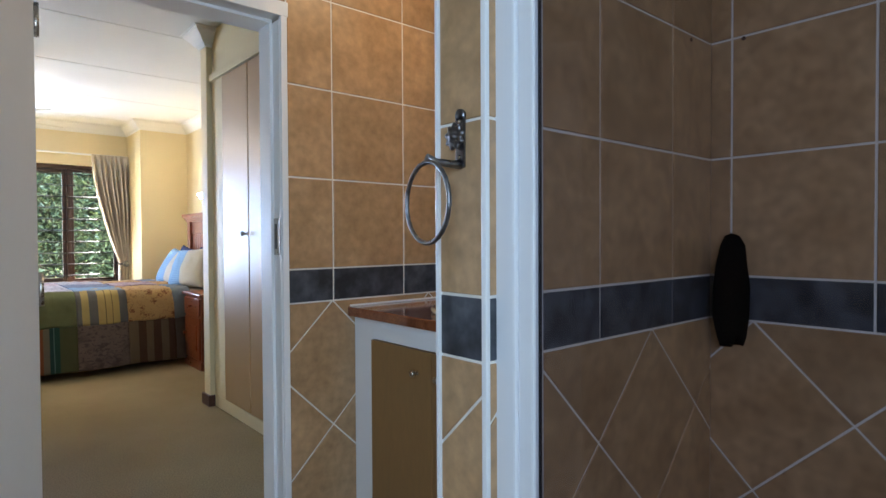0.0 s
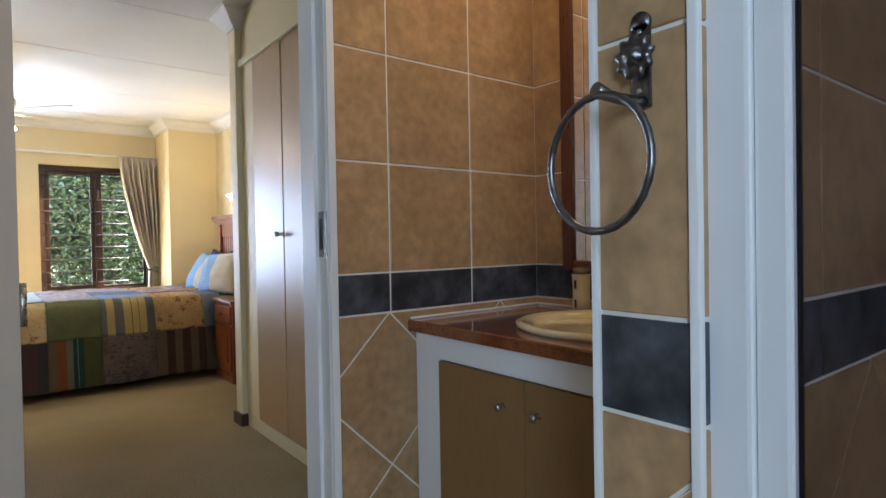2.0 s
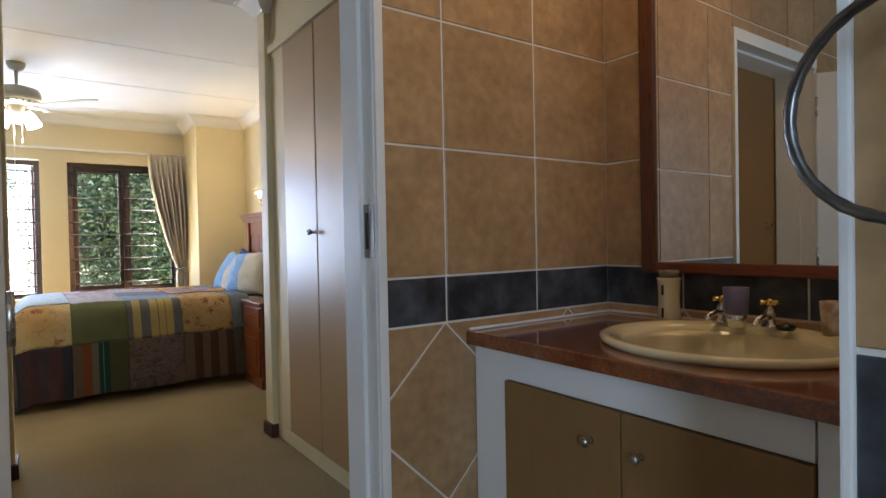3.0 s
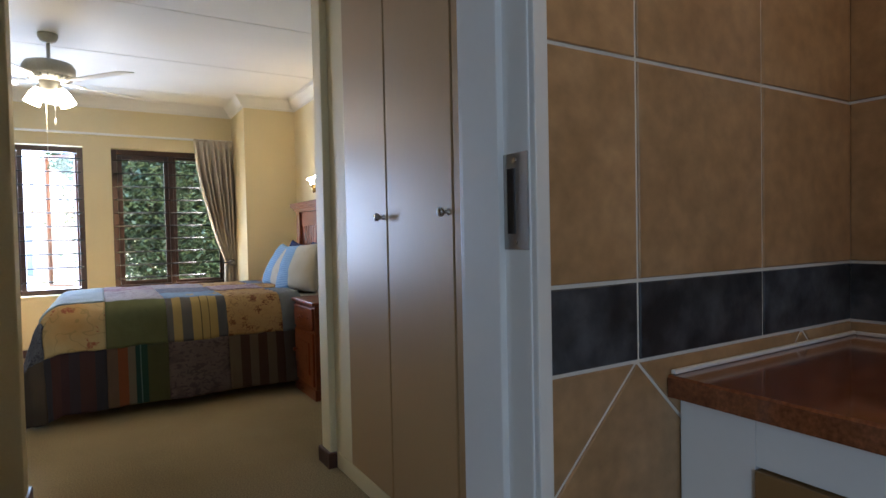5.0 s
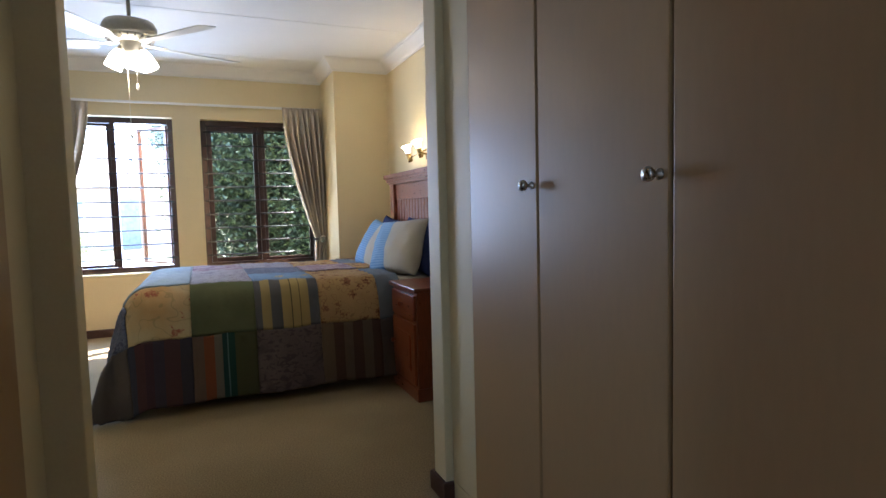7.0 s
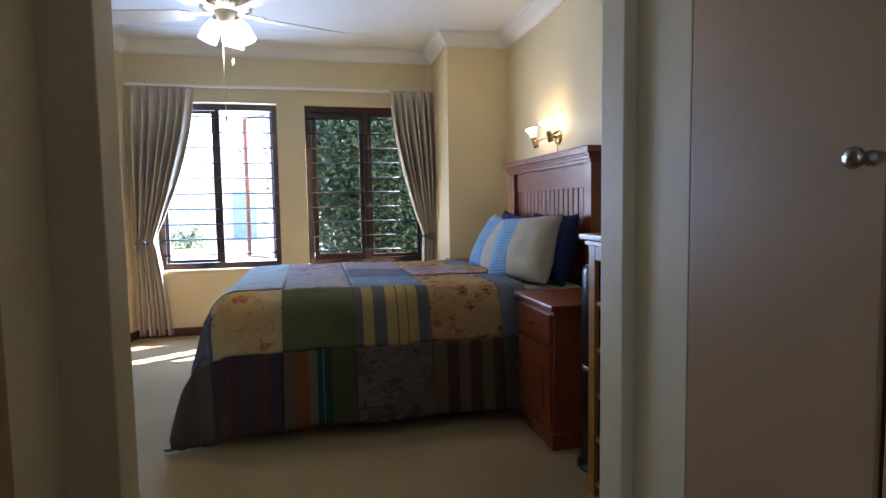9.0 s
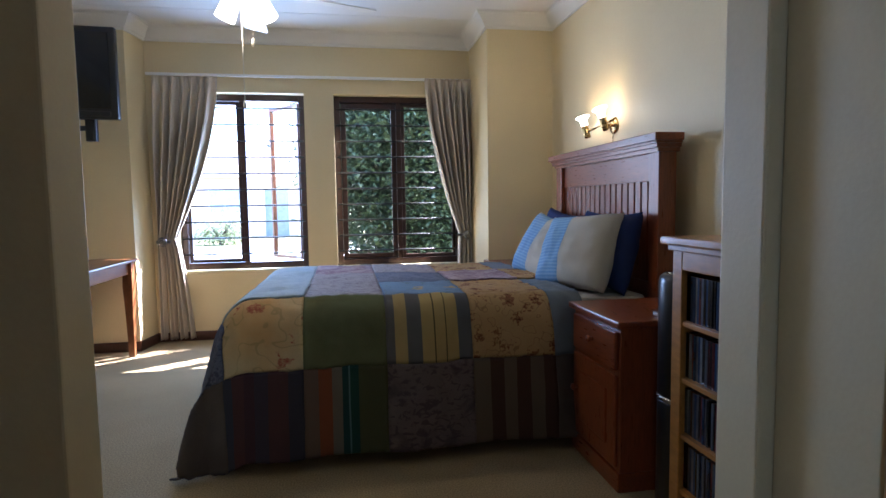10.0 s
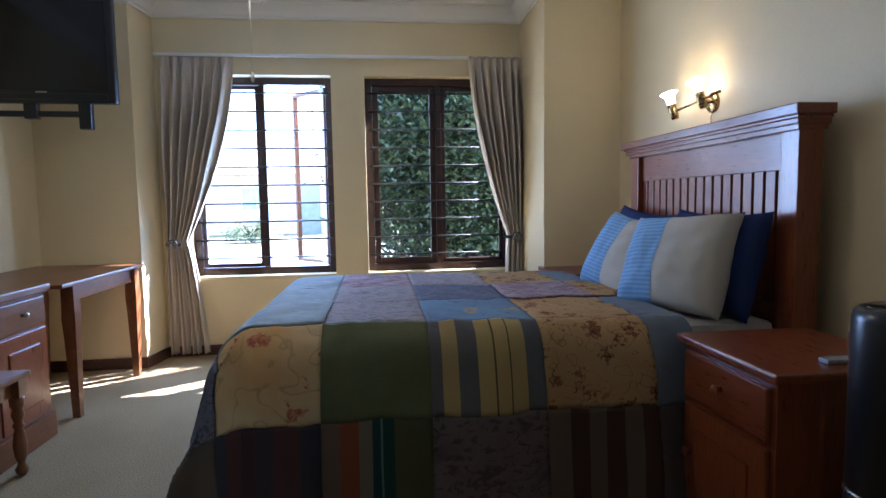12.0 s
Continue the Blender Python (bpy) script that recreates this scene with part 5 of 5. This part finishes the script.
# ---- television ----
tv = thing("television", (-1.03, 8.03, 1.80), "black flat-screen television on a swing-arm wall bracket", "television")
tv.rotation_euler = (0, 0, radians(4))
part("housing", boxes((-0.41, 0.41, -0.03, 0.03, 0, 0.64), bevel=0.012), BLACK, tv)
part("screen", boxes((-0.365, 0.365, -0.034, -0.028, 0.075, 0.60), bevel=0.001), SCREEN, tv, "dark glossy screen")
part("speaker_bar", boxes((-0.36, 0.36, -0.037, -0.026, 0.02, 0.055), bevel=0.004), BLACK, tv)
part("badge", boxes((-0.03, 0.03, -0.0385, -0.036, 0.058, 0.066)), STEEL, tv, "small silver badge")
part("back_box", boxes((-0.25, 0.25, 0.028, 0.09, 0.06, 0.50), bevel=0.01), BLACK, tv)
bm = boxes((0.18, 0.25, 0.0, 0.05, -0.15, 0.02), (-0.12, -0.05, 0.0, 0.05, -0.09, 0.02), (-0.40, 0.2, 0.02, 0.05, -0.075, -0.04), bevel=0.004)
part("bracket_arm", bm, BLACK, tv)
part("wall_plate", boxes((-0.47, -0.39, -0.03, 0.09, -0.12, 0.0), bevel=0.004), BLACK, tv)

# ---- desk, pedestal, stool ----
desk = thing("desk", (0, 0, 0), "brown wooden desk with tapered shaped legs", "desk")
part("top", boxes((LEFT + 0.02, -0.69, 7.42, 8.47, 0.752, 0.775), bevel=0.007), DESK, desk)
part("apron", boxes((-0.755, -0.735, 7.62, 8.40, 0.66, 0.752), bevel=0.002), DESK, desk)
part("apron", boxes((LEFT + 0.05, -0.755, 8.37, 8.39, 0.66, 0.752), bevel=0.002), DESK, desk)
for x, y in ((-0.745, 8.39), (-0.755, 7.62), (LEFT + 0.08, 8.39)):
    bm = bmesh.new()
    prof = [(0.0, 0.020), (0.10, 0.022), (0.30, 0.027), (0.45, 0.031), (0.56, 0.036), (0.62, 0.034), (0.66, 0.033), (0.752, 0.033)]
    rings = [[bm.verts.new((x + sx * w, y + sy * w, z)) for sx, sy in ((-1, -1), (1, -1), (1, 1), (-1, 1))] for z, w in prof]
    for a, b in zip(rings, rings[1:]):
        for k in range(4):
            bm.faces.new((a[k], a[(k + 1) % 4], b[(k + 1) % 4], b[k]))
    bm.faces.new(rings[0][::-1]), bm.faces.new(rings[-1])
    part("leg", bm, DESK, desk)
ped = thing("drawer_pedestal", (-0.755, 6.965, 0), "brown pine desk pedestal with drawer and panelled door", "pedestal")
PH = 0.40
part("top", boxes((-0.66, 0.03, -PH - 0.02, PH + 0.02, 0.752, 0.792), bevel=0.007), DESK, ped)
part("body", boxes((-0.64, 0.0, -PH, PH, 0.13, 0.752), bevel=0.003), PINE, ped)
part("plinth", boxes((-0.64, 0.018, -PH - 0.015, PH + 0.015, 0.0, 0.13), bevel=0.006), DESK, ped)
KN = [(0.010, 0), (0.007, 0.008), (0.015, 0.018), (0.015, 0.024), (0.008, 0.03), (0, 0.031)]
for y0, y1 in ((-PH + 0.02, -0.006), (0.006, PH - 0.02)):
    d = part("drawer", boxes((0.0, 0.018, y0, y1, 0.60, 0.735), bevel=0.006), DESK, ped)
    part("knob", lathe(bmesh.new(), KN, Matrix.Translation((0.018, (y0 + y1) / 2, 0.668)) @ Matrix.Rotation(radians(90), 4, "Y"), 16), STEEL, d)
    bm = boxes((0.0, 0.016, y0, y1, 0.145, 0.58), bevel=0.005)
    box(bm, 0.012, 0.023, y0 + 0.065, y1 - 0.065, 0.215, 0.51, 0.008)
    d = part("door", bm, PINE, ped)
    part("knob", lathe(bmesh.new(), KN, Matrix.Translation((0.016, y0 + 0.04, 0.40)) @ Matrix.Rotation(radians(90), 4, "Y"), 16), STEEL, d)
stool = thing("stool", (-0.80, 6.70, 0), "wooden stool with turned legs beside the desk", "stool")
part("seat", boxes((-0.18, 0.20, -0.26, 0.26, 0.435, 0.462), bevel=0.009), DESK, stool)
part("apron", boxes((-0.14, 0.16, -0.22, 0.22, 0.36, 0.436), bevel=0.003), DESK, stool)
tl = [(0.012, 0), (0.022, 0.012), (0.026, 0.03), (0.016, 0.05), (0.014, 0.06), (0.024, 0.09), (0.028, 0.14), (0.022, 0.19), (0.016, 0.21), (0.024, 0.225), (0.016, 0.24), (0.026, 0.275), (0.020, 0.30), (0.028, 0.315), (0.030, 0.36)]
for x in (-0.14, 0.16):
    for y in (-0.21, 0.21):
        bm = lathe(bmesh.new(), tl, Matrix.Translation((x, y, 0)), 18)
        box(bm, x - 0.03, x + 0.03, y - 0.03, y + 0.03, 0.355, 0.435, 0.003)
        part("leg", bm, DESK, stool)

# ---- outdoors ----
GRASS = mat("dry_lawn", (0.16, 0.17, 0.07), 0.95, vary=0.2, grain=8, bump=0.6, big=0.4, second=(0.22, 0.19, 0.10))
# Paving, brick and roof are lightened: outdoor glare is put into their base colours.
PAVE = mat("glare_pale_paving", (0.74, 0.71, 0.66), 0.9, vary=0.1, grain=10, bump=0.3, big=0.6)
BRICK = mat("glare_pale_red_brick", (0.70, 0.52, 0.46), 0.9, vary=0.15, grain=20, bump=0.4, big=3)
ROOF = mat("brown_roof_tile", (0.48, 0.38, 0.33), 0.85, vary=0.15, grain=12, bump=0.5, big=2)
FARDOOR = mat("grey_blue_door", (0.16, 0.20, 0.25), 0.5, vary=0.1, grain=10)
# House panes: the brightness that washes them out is mixed into the grey-blue.
FARGLASS = mat("glare_pale_house_glass", (0.34, 0.38, 0.42), 0.2, vary=0.1, grain=6, bump=0.0)
LEAF = mat("dark_green_leaf", (0.07, 0.108, 0.058), 0.38, vary=0.25, grain=12, bump=0.05, big=3, second=(0.045, 0.075, 0.042))
BARK = mat("grey_bark", (0.14, 0.11, 0.08), 0.95, vary=0.2, grain=30, bump=0.6, stretch=(1, 1, 0.3))
bm = bmesh.new()
box(bm, -400, 400, 9.13, 900, -0.35, -0.15)
setting("ground", bm, GRASS, "dry lawn stretching away from the house", "ground")
setting("pavement", boxes((-9, 6, 11.5, 22, -0.15, -0.135)), PAVE, "pale paved yard in full sun", "paving")
house = thing("house", (-5.2, 30, -0.15), "single-storey brick house across the yard", "house")
part("wall", boxes((-9, 5.4, 0, 7, 0, 2.7)), BRICK, house)
bm = bmesh.new()
v = [bm.verts.new(p) for p in ((-9.6, -0.6, 2.6), (6.0, -0.6, 2.6), (6.0, 7.6, 2.6), (-9.6, 7.6, 2.6), (-8, 3.5, 4.6), (4.4, 3.5, 4.6))]
for f in ((0, 1, 5, 4), (1, 2, 5), (2, 3, 4, 5), (3, 0, 4), (3, 2, 1, 0)):
    bm.faces.new([v[i] for i in f])
part("roof", bm, ROOF, house)
for x0, x1 in ((-6.0, -4.6), (0.2, 1.6)):
    w = part("window", boxes((x0, x1, -0.05, 0.02, 1.0, 2.1)), WHITE, house, "white window frame")
    part("pane", boxes((x0 + 0.08, (x0 + x1) / 2 - 0.03, -0.07, -0.045, 1.08, 2.02)), FARGLASS, w)
    part("pane", boxes(((x0 + x1) / 2 + 0.03, x1 - 0.08, -0.07, -0.045, 1.08, 2.02)), FARGLASS, w)
part("door", boxes((2.6, 3.6, -0.05, 0.02, 0, 2.1)), FARDOOR, house, "grey-blue door")


def leafy(name, at, label, count, extent, limbs, leaf, seed, trunk, leafmat=None):
    """A shrub or tree: tapered trunk, limbs, and a crown of many single leaves."""
    rr = random.Random(seed)
    t = thing(name, at, label, "tree")
    bm = bmesh.new()
    tube(bm, [(0, 0, 0), (0.05, 0.02, trunk * 0.5), (0.02, -0.03, trunk)], [0.09, 0.07, 0.05], 10)
    tips = []
    for k in range(limbs):
        a, e = rr.uniform(0, 6.28), rr.uniform(0.2, 1.2)
        z0 = rr.uniform(0.15, 1.0) * trunk
        ln = rr.uniform(0.5, 1.0)
        p1 = Vector((math.cos(a) * extent[0] * ln * 0.55, math.sin(a) * extent[1] * ln * 0.55, z0 + e * 0.5))
        p2 = Vector((math.cos(a) * extent[0] * ln, math.sin(a) * extent[1] * ln, z0 + e * extent[2] * 0.45))
        tube(bm, [(0.03, 0, z0), p1, p2], [0.035, 0.02, 0.007], 6)
        tips += [p1, p2, (p1 + p2) / 2]
    part("trunk", bm, BARK, t)
    verts, faces = [], []
    for k in range(count):
        if rr.random() < 0.75:
            c = rr.choice(tips) + Vector((rr.gauss(0, 0.22), rr.gauss(0, 0.22), rr.gauss(0, 0.25)))
        else:
            c = Vector((rr.uniform(-1, 1) * extent[0], rr.uniform(-1, 1) * extent[1], rr.uniform(0.05, 1) * extent[2]))
        if c.z < 0.02:
            c.z = rr.uniform(0.05, 0.6)
        m = Euler((rr.uniform(-0.9, 0.9), rr.uniform(-0.9, 0.9), rr.uniform(0, 6.28))).to_matrix()
        s = leaf * rr.uniform(0.6, 1.25)
        n0 = len(verts)
        for p in ((0, 0, 0), (0.35 * s, 0.19 * s, 0.05 * s), (0.75 * s, 0.14 * s, 0.02 * s), (s, 0, -0.08 * s), (0.75 * s, -0.14 * s, 0.02 * s), (0.35 * s, -0.19 * s, 0.05 * s)):
            verts.append(c + m @ Vector(p))
        faces += [(n0, n0 + 1, n0 + 5), (n0 + 1, n0 + 2, n0 + 4, n0 + 5), (n0 + 2, n0 + 3, n0 + 4)]
    me = bpy.data.meshes.new("crown")
    me.from_pydata(verts, [], faces)
    me.materials.append(leafmat or LEAF)
    ob = new("crown", me)
    ob.parent = t
    tagged(ob, kind="stuff")
    return t


leafy("shrub", (1.75, 10.95, -0.15), "dense dark green leafy shrub close outside the window", 62000, (1.3, 0.6, 2.8), 80, 0.072, 3, 2.1)
leafy("shrub", (1.75, 11.6, -0.15), "dense dark shrub behind the nearer one", 30000, (1.2, 0.5, 3.6), 60, 0.10, 21, 2.6)
leafy("shrub", (2.9, 11.2, -0.15), "tall dark green leafy shrub beside the house", 20000, (1.7, 0.8, 4.0), 36, 0.10, 8, 2.8)
leafy("conifer", (-0.9, 40, -0.15), "distant pointed green tree beyond the brick house", 6000, (0.9, 0.9, 7.5), 50, 0.28, 5, 6.5)
# The hedge's leaf colour is raised to carry the strong sunlight on it.
leafy("hedge", (-3.4, 24.5, -0.15), "low garden shrub in front of the house, strong sunlight put into its pale leaf colour", 2500, (0.9, 0.4, 0.4), 14, 0.10, 11, 0.3, mat("glare_pale_leaf", (0.34, 0.38, 0.20), 0.6, vary=0.25, grain=8, bump=0.0, spec=0.2))

# daylight: area lamps stand in for the sky, one at the unseen bathroom window
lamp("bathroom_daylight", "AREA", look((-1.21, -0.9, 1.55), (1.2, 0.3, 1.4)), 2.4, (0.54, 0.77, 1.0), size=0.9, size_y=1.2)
lamp("window_daylight", "AREA", look((0.052, WIN_Y + 0.22, 1.39), (0.052, 0, 1.3)), 6.4, (0.47, 0.69, 1.0), size=1.05, size_y=1.5)
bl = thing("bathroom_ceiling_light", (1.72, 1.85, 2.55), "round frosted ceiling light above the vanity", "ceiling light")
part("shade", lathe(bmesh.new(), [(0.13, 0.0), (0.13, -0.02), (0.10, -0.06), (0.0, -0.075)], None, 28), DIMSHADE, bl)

# ---- wall tiles, piece by piece ----
tile_wall(wall_door, (1.299, DOORWALL[0], 0), (1, 0, 0), NICHE - 1.299, 1.501 - 1.299, 1.496 - 1.299)
tile_wall(wall_door, (-1.2, DOORWALL[0], 0), (1, 0, 0), JAMB[0] - 0.045 + 1.2, 0.15, 0.2)
lay(wall_door, (JAMB[0] - 0.045, DOORWALL[0], 0), (1, 0, 0), trim_cells(squares(0, 0.868, 0.31), 0, 0.868, 2.128, 2.55), "tile", TILE)
tile_wall(wall_niche, (NICHE, DOORWALL[0], 0), (0, -1, 0), DOORWALL[0] - PILLAR_BACK, 0.30, 0.30)
tile_wall(wall_partition, (PILLAR_X, PILLAR_BACK, 0), (0, -1, 0), PILLAR_BACK - SHOWER_Y, -0.1, 0.20)
tile_wall(wall_partition, (PILLAR_X, SHOWER_Y, 0), (1, 0, 0), SHOWER_X - PILLAR_X, 1.520 - PILLAR_X, 1.774 - PILLAR_X)
tile_wall(wall_shower, (SHOWER_X, SHOWER_Y, 0), (0, -1, 0), SHOWER_Y + 0.4, SHOWER_Y - 1.085, SHOWER_Y - 1.02)
